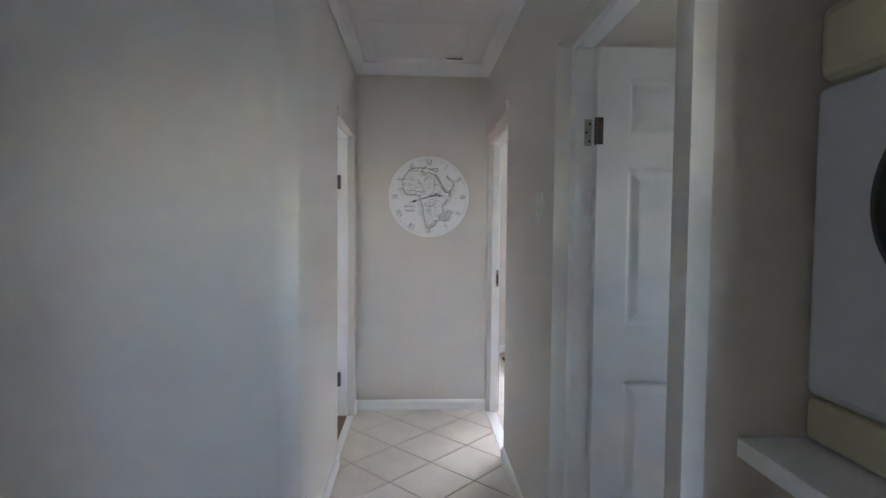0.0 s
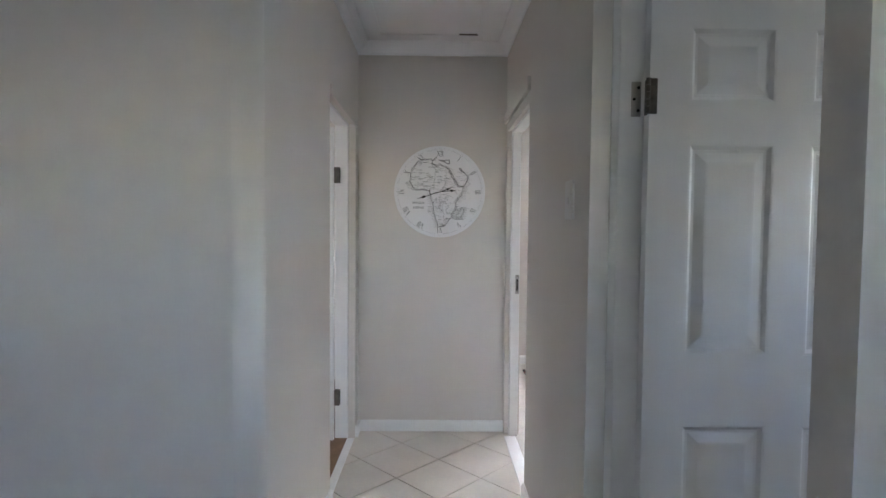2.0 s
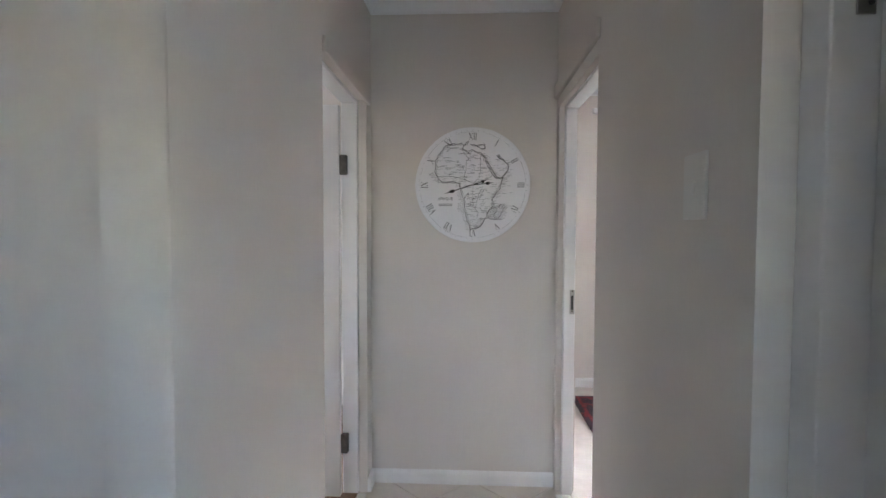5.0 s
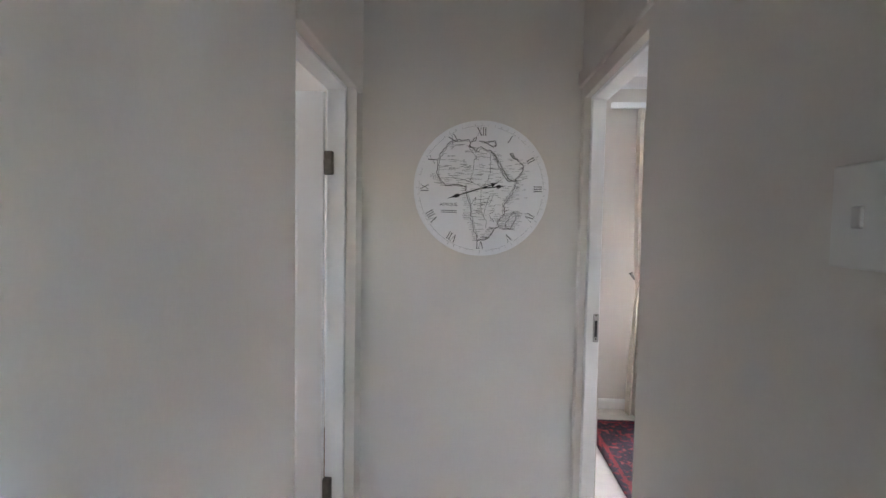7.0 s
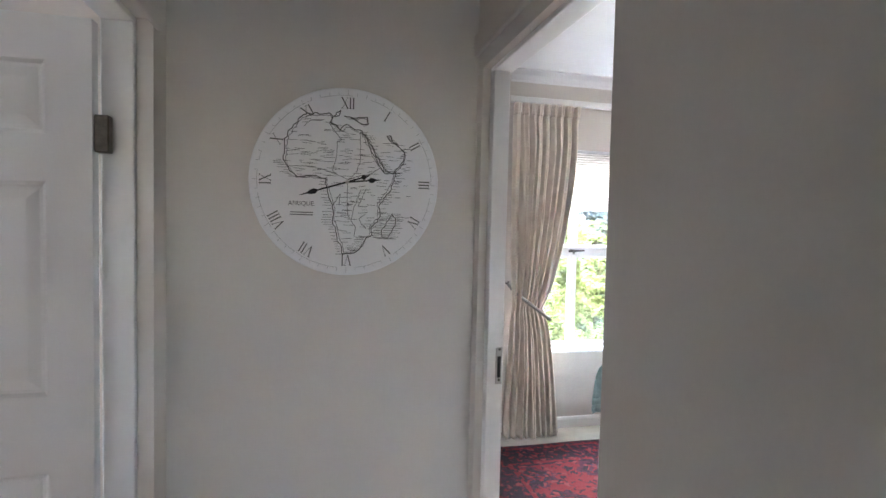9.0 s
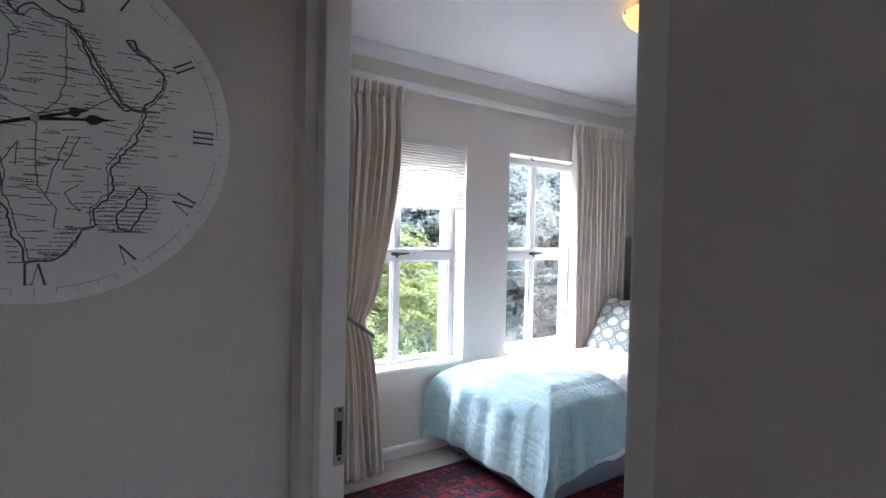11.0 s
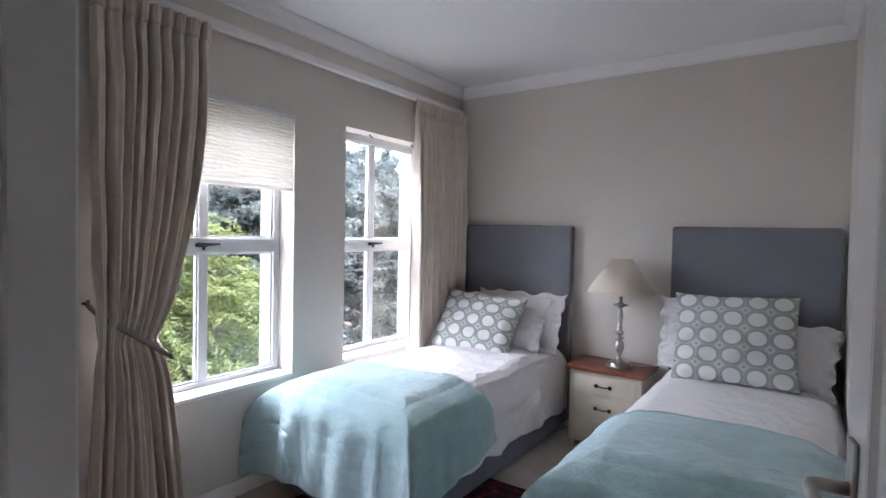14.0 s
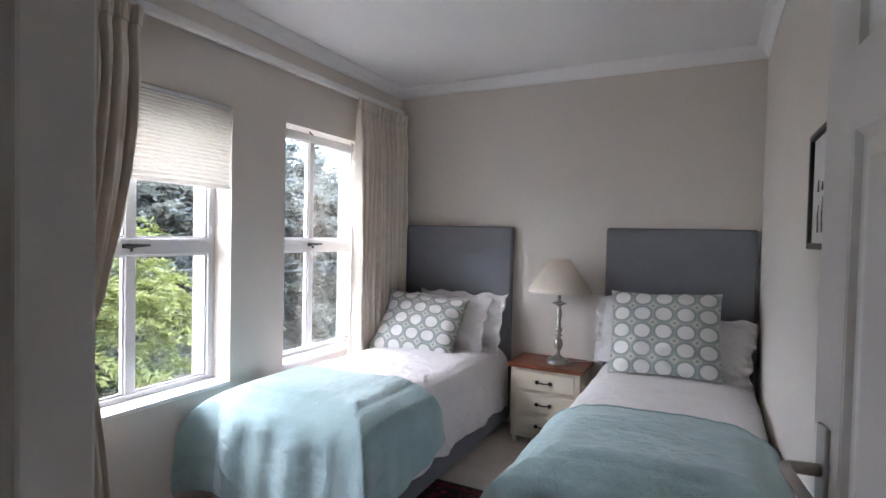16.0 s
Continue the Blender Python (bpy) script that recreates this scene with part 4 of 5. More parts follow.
def cushion_mat():
    """White ovals in grey-green rings with small diamonds between, printed on cotton."""
    m = bpy.data.materials.new("oval_print_cotton")
    m.use_nodes = True
    N, L = m.node_tree.nodes, m.node_tree.links
    b = N["Principled BSDF"]
    b.inputs["Roughness"].default_value = 0.9
    b.inputs["Sheen Weight"].default_value = 0.15
    co = N.new("ShaderNodeTexCoord")
    sep = N.new("ShaderNodeSeparateXYZ")
    L.new(co.outputs["Object"], sep.inputs[0])

    def op(kind, a, b_=None):
        n = N.new("ShaderNodeMath")
        n.operation = kind
        for i, v in enumerate((a, b_)):
            if v is None:
                continue
            if isinstance(v, (int, float)):
                n.inputs[i].default_value = v
            else:
                L.new(v, n.inputs[i])
        return n.outputs[0]

    cx, cz = 0.118, 0.103
    u = op("SUBTRACT", op("FRACT", op("ADD", op("DIVIDE", sep.outputs[0], cx), 20.5)), 0.5)
    v = op("SUBTRACT", op("FRACT", op("ADD", op("DIVIDE", sep.outputs[2], cz), 20.5)), 0.5)
    au, av = op("ABSOLUTE", u), op("ABSOLUTE", v)
    r = op("SQRT", op("ADD", op("MULTIPLY", u, u), op("MULTIPLY", op("MULTIPLY", v, v), 1.04)))
    oval = op("LESS_THAN", r, 0.375)
    ring = op("LESS_THAN", r, 0.47)
    dia = op("ADD", op("SUBTRACT", 0.5, au), op("SUBTRACT", 0.5, av))
    d_out = op("LESS_THAN", dia, 0.235)
    d_in = op("LESS_THAN", dia, 0.10)

    def mixc(fac, c1, c2):
        n = N.new("ShaderNodeMix")
        n.data_type = "RGBA"
        L.new(fac, n.inputs["Factor"])
        for sock, c in (("A", c1), ("B", c2)):
            k = [i for i in n.inputs if i.name == sock and i.type == "RGBA"][0]
            if isinstance(c, tuple):
                k.default_value = (*c, 1)
            else:
                L.new(c, k)
        return [o for o in n.outputs if o.type == "RGBA"][0]

    white, grey, green, pale = (0.76, 0.76, 0.74), (0.31, 0.345, 0.335), (0.37, 0.42, 0.40), (0.58, 0.60, 0.52)
    c = mixc(ring, green, grey)
    c = mixc(oval, c, white)
    c = mixc(d_out, c, pale)
    c = mixc(d_in, c, grey)
    L.new(c, b.inputs["Base Color"])
    n = N.new("ShaderNodeTexNoise")
    n.inputs["Scale"].default_value = 300
    L.new(co.outputs["Object"], n.inputs["Vector"])
    bp = N.new("ShaderNodeBump")
    bp.inputs["Strength"].default_value = 0.25
    bp.inputs["Distance"].default_value = 0.003
    L.new(n.outputs["Fac"], bp.inputs["Height"])
    L.new(bp.outputs[0], b.inputs["Normal"])
    return m


M_CUSHION = cushion_mat()


def pillow_bm(w, h, t, seed, flange=0.0, scallop=0.0, n=34):
    """A stuffed cushion in the x-z plane, its belly along y; flange: a flat border, scalloped if wanted."""
    bm = bmesh.new()
    sides = []
    for s in (-1, 1):
        rows = []
        for i in range(n + 1):
            row = []
            for j in range(n + 1):
                a, b = 2 * i / n - 1, 2 * j / n - 1
                fa = min(1.0, abs(a) * (w / 2) / max(1e-6, w / 2 - flange))
                fb = min(1.0, abs(b) * (h / 2) / max(1e-6, h / 2 - flange))
                belly = max(0.0, (1 - fa ** 2.6) * (1 - fb ** 2.6)) ** 0.55
                pin = 1 - 0.055 * b * b * (1 - a * a) - 0.02
                pinx = 1 - 0.05 * a * a * (1 - b * b)
                x = a * w / 2 * pinx
                z = b * h / 2 * pin
                if scallop:
                    along = b if abs(a) > abs(b) else a
                    k = max(abs(a), abs(b)) ** 10
                    wv = scallop * (math.sin(along * 12 + seed) + 2.2 * sn(along * 4, seed, a + 2 * b)) * k
                    x += wv * (1 if abs(a) > abs(b) else 0) * (1 if a > 0 else -1)
                    z += wv * (0 if abs(a) > abs(b) else 1) * (1 if b > 0 else -1)
                y = s * (t / 2) * belly * (1 + 0.15 * sn(a * 1.5 + seed, b * 1.5, s)) + 0.012 * sn(a * 2, b * 2, seed)
                y += (0.010 * sn(a * 4 + seed, b * 5, s + 2) + 0.006 * sn(a * 9, b * 9, seed + s)) * (0.35 + belly)
                if flange and max(fa, fb) >= 1:
                    y += 0.022 * sn(a * 7, b * 7, seed + 4)
                y += s * 0.002
                row.append(bm.verts.new((x, y, z)))
            rows.append(row)
        for i in range(n):
            for j in range(n):
                q = (rows[i][j], rows[i + 1][j], rows[i + 1][j + 1], rows[i][j + 1])
                bm.faces.new(q if s < 0 else tuple(reversed(q)))
        sides.append(rows)
    A, B = sides
    border = [(i, 0) for i in range(n)] + [(n, j) for j in range(n)] + [(i, n) for i in range(n, 0, -1)] + [(0, j) for j in range(n, 0, -1)]
    for (i, j), (k, l) in zip(border, border[1:] + border[:1]):
        bm.faces.new((A[i][j], A[k][l], B[k][l], B[i][j]))
    return bm


def lay_pillow(name, label, category, bm, material, m, group=""):
    e = new(name)
    e.empty_display_size = 0.1
    e.matrix_basis = m
    tagged(e, label, category, group)
    part(name + "_cover", bm, material, e, smooth=True)
    return e


def upright(x, y, z, yaw, lean, roll=0.0):
    """A pillow that faces the foot of the bed (-x), leaning back on what stands behind it."""
    return Matrix.Translation((x, y, z)) @ Matrix.Rotation(radians(-90 + yaw), 4, "Z") @ Matrix.Rotation(radians(-lean), 4, "X") @ Matrix.Rotation(radians(roll), 4, "Y")


lay_pillow("pillow", "white cotton pillow with a ruffled border against the headboard", "pillow", pillow_bm(0.74, 0.46, 0.15, 1.3, 0.05, 0.007), M_WHITECOTTON, upright(4.38, 5.03, 0.785, 0, 22), "white pillows")
lay_pillow("pillow", "white cotton pillow with a ruffled border in front of another", "pillow", pillow_bm(0.70, 0.46, 0.14, 4.1, 0.05, 0.007), M_WHITECOTTON, upright(4.27, 5.10, 0.775, 4, 34), "white pillows")
lay_pillow("pillow", "white cotton pillow with a ruffled border against the headboard", "pillow", pillow_bm(0.70, 0.47, 0.15, 2.2, 0.05, 0.007), M_WHITECOTTON, upright(4.39, 3.66, 0.83, 2, 15), "white pillows")
lay_pillow("pillow", "white cotton pillow slumped between another and the wall", "pillow", pillow_bm(0.66, 0.42, 0.14, 5.2, 0.05, 0.007), M_WHITECOTTON, upright(4.31, 3.41, 0.775, -4, 26, 3), "white pillows")
lay_pillow("cushion", "square cushion printed with white ovals on grey-green, tipped sideways", "cushion", pillow_bm(0.64, 0.52, 0.17, 6.3, 0.012), M_CUSHION, upright(4.09, 5.20, 0.77, 8, 36, 5), "oval print cushions")
lay_pillow("cushion", "cushion printed with white ovals on grey-green, propped upright", "cushion", pillow_bm(0.62, 0.52, 0.15, 7.7, 0.012), M_CUSHION, upright(4.15, 3.565, 0.865, 0, 20, -2), "oval print cushions")

# bedside table
ns = thing("bedside_table", 4.39, 4.30, 0, "cream painted bedside table with a red-brown wooden top", "bedside table")
part("table_body", box_bm(-0.165, -0.235, 0.05, 0.17, 0.235, 0.528, 0.004), M_CREAM, ns, "cream painted body")
part("tabletop", box_bm(-0.19, -0.26, 0.53, 0.175, 0.26, 0.557, 0.006, 3), M_WOOD, ns, "red-brown wooden top")
for x in (-0.155, 0.14):
    for y in (-0.225, 0.195):
        part("leg", box_bm(x, y, 0, x + 0.03, y + 0.03, 0.05, 0.004), M_CREAM, ns)
for z0, z1 in ((0.385, 0.51), (0.235, 0.36), (0.085, 0.21)):
    dw = part("drawer", box_bm(-0.176, -0.20, z0, -0.166, 0.20, z1, 0.004), M_CREAM, ns, "cream drawer front with a raised edge")
    zc = (z0 + z1) / 2
    for y in (-0.045, 0.045):
        bmk = lathe_bm([(0.006, 0.0), (0.006, 0.008), (0.013, 0.014), (0.013, 0.02), (0.007, 0.024)], 14)
        bmesh.ops.rotate(bmk, verts=bmk.verts, cent=(0, 0, 0), matrix=Matrix.Rotation(radians(-90), 3, "Y"))
        bmesh.ops.translate(bmk, verts=bmk.verts, vec=(-0.176, y, zc))
        part("knob", bmk, M_BLACK, dw, "dark metal knob", smooth=True)
    part("pull_bar", tube_bm([(-0.19, -0.045, zc), (-0.194, 0, zc - 0.006), (-0.19, 0.045, zc)], 0.004, 8), M_BLACK, dw, "dark metal drawer pull")

# table lamp
tl = thing("table_lamp", 4.365, 4.25, 0.557, "table lamp with a turned pewter stem and cream shade", "lamp")
stem = [(0.082, 0.0), (0.084, 0.006), (0.082, 0.014), (0.07, 0.018), (0.073, 0.026), (0.062, 0.034), (0.04, 0.042), (0.026, 0.05), (0.015, 0.062), (0.013, 0.078), (0.02, 0.096), (0.028, 0.118),
        (0.031, 0.138), (0.027, 0.16), (0.014, 0.176), (0.012, 0.182), (0.026, 0.188), (0.028, 0.195), (0.014, 0.203), (0.012, 0.21), (0.024, 0.222), (0.027, 0.234), (0.018, 0.248), (0.010, 0.256),
        (0.019, 0.266), (0.010, 0.275), (0.013, 0.30), (0.019, 0.325), (0.019, 0.345), (0.013, 0.375), (0.011, 0.392), (0.018, 0.40), (0.046, 0.411), (0.048, 0.418), (0.02, 0.424), (0.011, 0.434), (0.011, 0.50)]
part("stem", lathe_bm(stem, 36), M_SILVER, tl, "turned pewter stem on a round foot", smooth=True)
M_SHADE = mat("cream_lampshade", (0.74, 0.66, 0.56), 0.9, vary=0.05, scale=8, grain=300, bump=0.2)
bm = bmesh.new()
rings = []
for r, z in ((0.213, 0.495), (0.205, 0.52), (0.062, 0.722)):
    rings.append([bm.verts.new((r * math.cos(2 * math.pi * k / 48), r * math.sin(2 * math.pi * k / 48), z)) for k in range(48)])
for a, b in zip(rings, rings[1:]):
    for k in range(48):
        bm.faces.new((a[k], a[(k + 1) % 48], b[(k + 1) % 48], b[k]))
shd = part("shade", bm, M_SHADE, tl, "cream cone-shaped fabric shade", smooth=True)
thicken(shd, 0.003)
for r, z in ((0.213, 0.495), (0.062, 0.722)):
    part("shade_ring", tube_bm([(r * math.cos(k * math.pi / 18), r * math.sin(k * math.pi / 18), z) for k in range(37)], 0.0032, 6), M_SHADE, shd)
part("shade_carrier", tube_bm([(-0.06, 0, 0.715), (0, 0, 0.70), (0.06, 0, 0.715)], 0.003, 6), M_SILVER, tl)
part("bulb_holder", tube_bm([(0, 0, 0.49), (0, 0, 0.70)], 0.008, 10), M_SILVER, tl)
part("flex", tube_bm([(0.06, -0.06, 0.006), (0.12, -0.14, 0.004), (0.17, -0.2, 0.004)], 0.003, 6), M_PVC, tl, "white lamp flex")

# curtain rail
cr = thing("curtain_rail", (1.55 + 4.49) / 2, WY1, 2.37, "white painted curtain pelmet rail along the window wall", "curtain rail")
hw = (4.49 - 1.55) / 2
part("rail", box_bm(-hw, -0.085, 0.018, hw, -0.045, 0.062, 0.006, 3), M_TRIM, cr)
for x in (-hw + 0.03, -0.3, 0.3, hw - 0.05):
    part("bracket", box_bm(x, -0.046, 0.03, x + 0.02, 0, 0.055, 0.002, 1), M_TRIM, cr)


let_light_through(M_CURTAIN, 0.07)


def curtain(x0, x1, pinch, label, seed, folds):
    """A pencil-pleated linen curtain; pinch: (height, x0, x1) where a band gathers it, or None."""
    e = thing("curtain", (x0 + x1) / 2, WY1 - 0.105, 0.0, label, "curtain", group="bedroom curtains")
    cx, top, bottom = (x0 + x1) / 2, 2.37, 0.012

    def fn(u, v):
        z = top + (bottom - top) * v
        a, b = x0, x1
        amp = 0.07
        if pinch:
            zp, pa, pb, bb = pinch
            if z > zp:
                k = ((top - z) / (top - zp)) ** 2.2
                a, b = x0 + (pa - x0) * k, x1 + (pb - x1) * k
            else:
                k = min(1.0, (zp - z) / zp) ** 0.6
                a, b = pa + (x0 - 0.02 - pa) * k, pb + (bb - pb) * k
            near = math.exp(-((z - zp) / 0.10) ** 2)
            amp = amp * (1 - 0.6 * near)
        head = max(0.0, 1 - (top - z) / 0.10)
        uu = u + 0.012 * sn(u * 4, z * 0.9, seed)
        ph = folds * 2 * math.pi * uu + 3.4 * sn(u * 4, 0.35 * z, seed + 2) + 1.2 * sn(u * 11, 0.8 * z, seed + 3)
        wob = (2 * abs(math.sin(ph / 2)) ** 0.5 - 1.1 + 0.12 * math.sin(2.3 * ph + seed)) * (0.85 + 0.4 * sn(u * 7, z * 0.5, seed + 12))
        y = -amp * (0.35 + 0.65 * min(1.0, (top - z) / 0.3)) * wob
        y += -0.02 * head * abs(math.sin(ph * 1.5 + seed)) ** 0.6
        y -= 0.012 * sn(u * 3, z * 2.2, seed + 6)
        y += 0.006 * sn(u * 30, z * 5, seed + 9)
        x = a + (b - a) * (u + 0.010 * math.cos(ph)) + 0.004 * sn(u * 14, z * 7, seed)
        if pinch and z < pinch[0]:
            y -= 0.02 * min(1.0, (pinch[0] - z) / 0.4)
        return Vector((x - cx, y, z))

    ob = part("curtain_cloth", grid_bm(170, 90, fn), M_CURTAIN, e, smooth=True)
    thicken(ob, 0.003)
    # gathered heading tape
    hb_ = part("heading", grid_bm(170, 6, lambda u, v: fn(u, v * 0.035) + Vector((0, -0.006 - 0.003 * math.sin(u * folds * 40), 0.004))), M_CURTAIN, e, "gathered pencil-pleat heading", smooth=True)
    thicken(hb_, 0.003)
    return e


c1 = curtain(1.74, 2.235, (0.93, 1.775, 2.005, 2.14), "beige linen curtain tied back with a corded band", 3.1, 9.0)
curtain(3.80, 4.46, None, "beige linen curtain hanging straight beside the bed", 8.4, 11.0)
tb = thing("curtain_tieback", 1.755, WY1, 1.07, "twisted grey cord tieback looped round the curtain", "tieback")
for k in range(3):
    pts = []
    for i in range(25):
        q = i / 24
        x = 0.0 + 0.275 * q
        z = 0.035 - 0.245 * q ** 0.75 + 0.010 * math.sin(q * 40 + k * 2.1)
        y = -0.03 - 0.155 * math.sin(min(1.0, q * 1.15) * math.pi * 0.62) + 0.010 * math.cos(q * 40 + k * 2.1) - 0.004
        pts.append((x, y, z))
    part("cord", tube_bm(pts, 0.0068, 8), M_GREYCORD, tb, smooth=True)
part("hook", tube_bm([(0, 0, 0.03), (0, -0.03, 0.03), (0.004, -0.045, 0.045)], 0.006, 8), M_DARKMETAL, tb, "dark metal wall hook")

# picture on the wall
pc = thing("framed_picture", 2.54, WY0, 1.405, "small botanical print in a black frame", "picture")
bm = bmesh.new()
for b in ((-0.24, 0.001, 0, 0.24, 0.02, 0.018), (-0.24, 0.001, 0.332, 0.24, 0.02, 0.35), (-0.24, 0.001, 0.018, -0.222, 0.02, 0.332), (0.222, 0.001, 0.018, 0.24, 0.02, 0.332)):
    add_box(bm, *b, 0.002, 1)
part("picture_frame", bm, M_FRAME, pc, "black picture frame")
part("print", box_bm(-0.222, 0.002, 0.018, 0.222, 0.008, 0.332), M_PAPER, pc, "white paper print")
bm = bmesh.new()
for q in range(5):
    x = -0.12 + 0.06 * q
    tube_bm([(x, 0.0085, 0.05), (x + 0.01, 0.009, 0.10), (x + 0.004, 0.009, 0.13 + 0.02 * (q % 2))], [0.003, 0.002, 0.001], 6, bm)
    tube_bm([(x + 0.006, 0.009, 0.17), (x + 0.012, 0.009, 0.195 + 0.01 * (q % 3))], [0.004, 0.001], 6, bm)
part("stems", bm, M_INKSOFT, pc, "grey drawn stems")

# ceiling light
M_BOWL = bpy.data.materials.new("lit_frosted_bowl")
M_BOWL.use_nodes = True
pb = M_BOWL.node_tree.nodes["Principled BSDF"]
pb.inputs["Base Color"].default_value = (0.62, 0.43, 0.18, 1)
pb.inputs["Roughness"].default_value = 0.4
wv = M_BOWL.node_tree.nodes.new("ShaderNodeTexNoise")
wv.inputs["Scale"].default_value = 7
rp = M_BOWL.node_tree.nodes.new("ShaderNodeValToRGB")
rp.color_ramp.elements[0].color = (0.60, 0.25, 0.04, 1)
rp.color_ramp.elements[1].color = (1.0, 0.66, 0.26, 1)
M_BOWL.node_tree.links.new(wv.outputs["Fac"], rp.inputs[0])
M_BOWL.node_tree.links.new(rp.outputs[0], pb.inputs["Emission Color"])
pb.inputs["Emission Strength"].default_value = 0.075
cl_ = thing("ceiling_light", 2.92, 4.315, CEIL, "lit frosted glass bowl light fixed to the ceiling", "ceiling light")
part("ceiling_plate", lathe_bm([(0.10, -0.03), (0.11, -0.02), (0.11, 0.0)], 32), M_PVC, cl_, "white ceiling plate")
part("glass_bowl", lathe_bm([(0.01, -0.125), (0.05, -0.121), (0.092, -0.105), (0.125, -0.078), (0.144, -0.044), (0.147, -0.034), (0.138, -0.03)], 48), M_BOWL, cl_, "glowing amber frosted bowl", smooth=True)
for k in range(3):
    q = 2 * math.pi * k / 3 + 0.5
    part("clip", box_bm(0.143 * math.cos(q) - 0.007, 0.143 * math.sin(q) - 0.007, -0.05, 0.143 * math.cos(q) + 0.007, 0.143 * math.sin(q) + 0.007, -0.012, 0.002, 1), M_STEEL, cl_, "small steel clip")
part("finial", lathe_bm([(0.004, -0.14), (0.009, -0.135), (0.008, -0.124)], 12), M_STEEL, cl_)


def rug_mat():
    m = bpy.data.materials.new("red_oriental_rug")
    m.use_nodes = True
    N, L = m.node_tree.nodes, m.node_tree.links
    b = N["Principled BSDF"]
    b.inputs["Roughness"].default_value = 0.95
    co = N.new("ShaderNodeTexCoord")
    sep = N.new("ShaderNodeSeparateXYZ")
    L.new(co.outputs["Object"], sep.inputs[0])

    def op(kind, a, b_=None, c_=None):
        n = N.new("ShaderNodeMath")
        n.operation = kind
        for i, v in enumerate((a, b_, c_)):
            if v is None:
                continue
            if isinstance(v, (int, float)):
                n.inputs[i].default_value = v
            else:
                L.new(v, n.inputs[i])
        return n.outputs[0]

    def mixc(fac, c1, c2):
        n = N.new("ShaderNodeMix")
        n.data_type = "RGBA"
        L.new(fac, n.inputs["Factor"])
        for sock, c in (("A", c1), ("B", c2)):
            k = [i for i in n.inputs if i.name == sock and i.type == "RGBA"][0]
            if isinstance(c, tuple):
                k.default_value = (*c, 1)
            else:
                L.new(c, k)
        return [o for o in n.outputs if o.type == "RGBA"][0]

    nz = N.new("ShaderNodeTexNoise")
    nz.inputs["Scale"].default_value = 14
    nz.inputs["Detail"].default_value = 3
    L.new(co.outputs["Object"], nz.inputs["Vector"])
    jit = op("MULTIPLY", op("SUBTRACT", nz.outputs["Fac"], 0.5), 0.30)
    wob = N.new("ShaderNodeTexNoise")
    wob.inputs["Scale"].default_value = 22
    wob.inputs["Detail"].default_value = 4
    L.new(co.outputs["Object"], wob.inputs["Vector"])
    warp = N.new("ShaderNodeVectorMath")
    warp.operation = "MULTIPLY_ADD"
    warp.inputs[1].default_value = (0.07, 0.07, 0.0)
    L.new(wob.outputs["Color"], warp.inputs[0])
    L.new(co.outputs["Object"], warp.inputs[2])
    vo = N.new("ShaderNodeTexVoronoi")
    vo.inputs["Scale"].default_value = 3.0
    vo.inputs["Randomness"].default_value = 0.35
    L.new(warp.outputs[0], vo.inputs["Vector"])
    vo.distance = "MANHATTAN"
    med = op("ADD", vo.outputs["Distance"], jit)
    vs = N.new("ShaderNodeTexVoronoi")
    vs.inputs["Scale"].default_value = 24
    L.new(warp.outputs[0], vs.inputs["Vector"])
    fl = op("LESS_THAN", vs.outputs["Distance"], 0.36)
    fleck = op("LESS_THAN", vs.outputs["Distance"], 0.17)
    red, dark, purple, blue, pink = (0.25, 0.010, 0.018), (0.022, 0.008, 0.022), (0.085, 0.012, 0.04), (0.045, 0.035, 0.085), (0.30, 0.05, 0.055)
    c = mixc(fleck, red, dark)
    c = mixc(op("LESS_THAN", med, 0.56), c, purple)
    c = mixc(op("LESS_THAN", med, 0.42), c, dark)
    c = mixc(op("LESS_THAN", med, 0.29), c, pink)
    c = mixc(op("LESS_THAN", med, 0.26), c, purple)
    c = mixc(op("LESS_THAN", med, 0.17), c, red)
    c = mixc(op("LESS_THAN", med, 0.08), c, dark)
    c = mixc(op("MULTIPLY", fl, op("LESS_THAN", med, 0.36)), c, blue)
    edge = op("MINIMUM", op("SUBTRACT", 1.05, op("ABSOLUTE", sep.outputs[0])), op("SUBTRACT", 1.08, op("ABSOLUTE", sep.outputs[1])))
    inb = op("LESS_THAN", edge, 0.30)
    bc = mixc(fl, dark, purple)
    bc = mixc(op("LESS_THAN", op("ABSOLUTE", op("SUBTRACT", edge, 0.265)), 0.014), bc, red)
    bc = mixc(op("LESS_THAN", op("ABSOLUTE", op("SUBTRACT", edge, 0.05)), 0.012), bc, red)
    c = mixc(inb, c, bc)
    # small knots of other colours all over
    kn = N.new("ShaderNodeTexVoronoi")
    kn.inputs["Scale"].default_value = 46
    L.new(warp.outputs[0], kn.inputs["Vector"])
    ks = N.new("ShaderNodeSeparateXYZ")
    L.new(kn.outputs["Color"], ks.inputs[0])
    c = mixc(op("LESS_THAN", ks.outputs[0], 0.22), c, dark)
    c = mixc(op("GREATER_THAN", ks.outputs[1], 0.86), c, red)
    c = mixc(op("GREATER_THAN", ks.outputs[2], 0.93), c, pink)
    n2 = N.new("ShaderNodeTexNoise")
    n2.inputs["Scale"].default_value = 260
    L.new(co.outputs["Object"], n2.inputs["Vector"])
    hs = N.new("ShaderNodeHueSaturation")
    L.new(c, hs.inputs["Color"])
    L.new(op("ADD", op("MULTIPLY", n2.outputs["Fac"], 0.8), 0.25), hs.inputs["Value"])
    L.new(hs.outputs[0], b.inputs["Base Color"])
    bp = N.new("ShaderNodeBump")
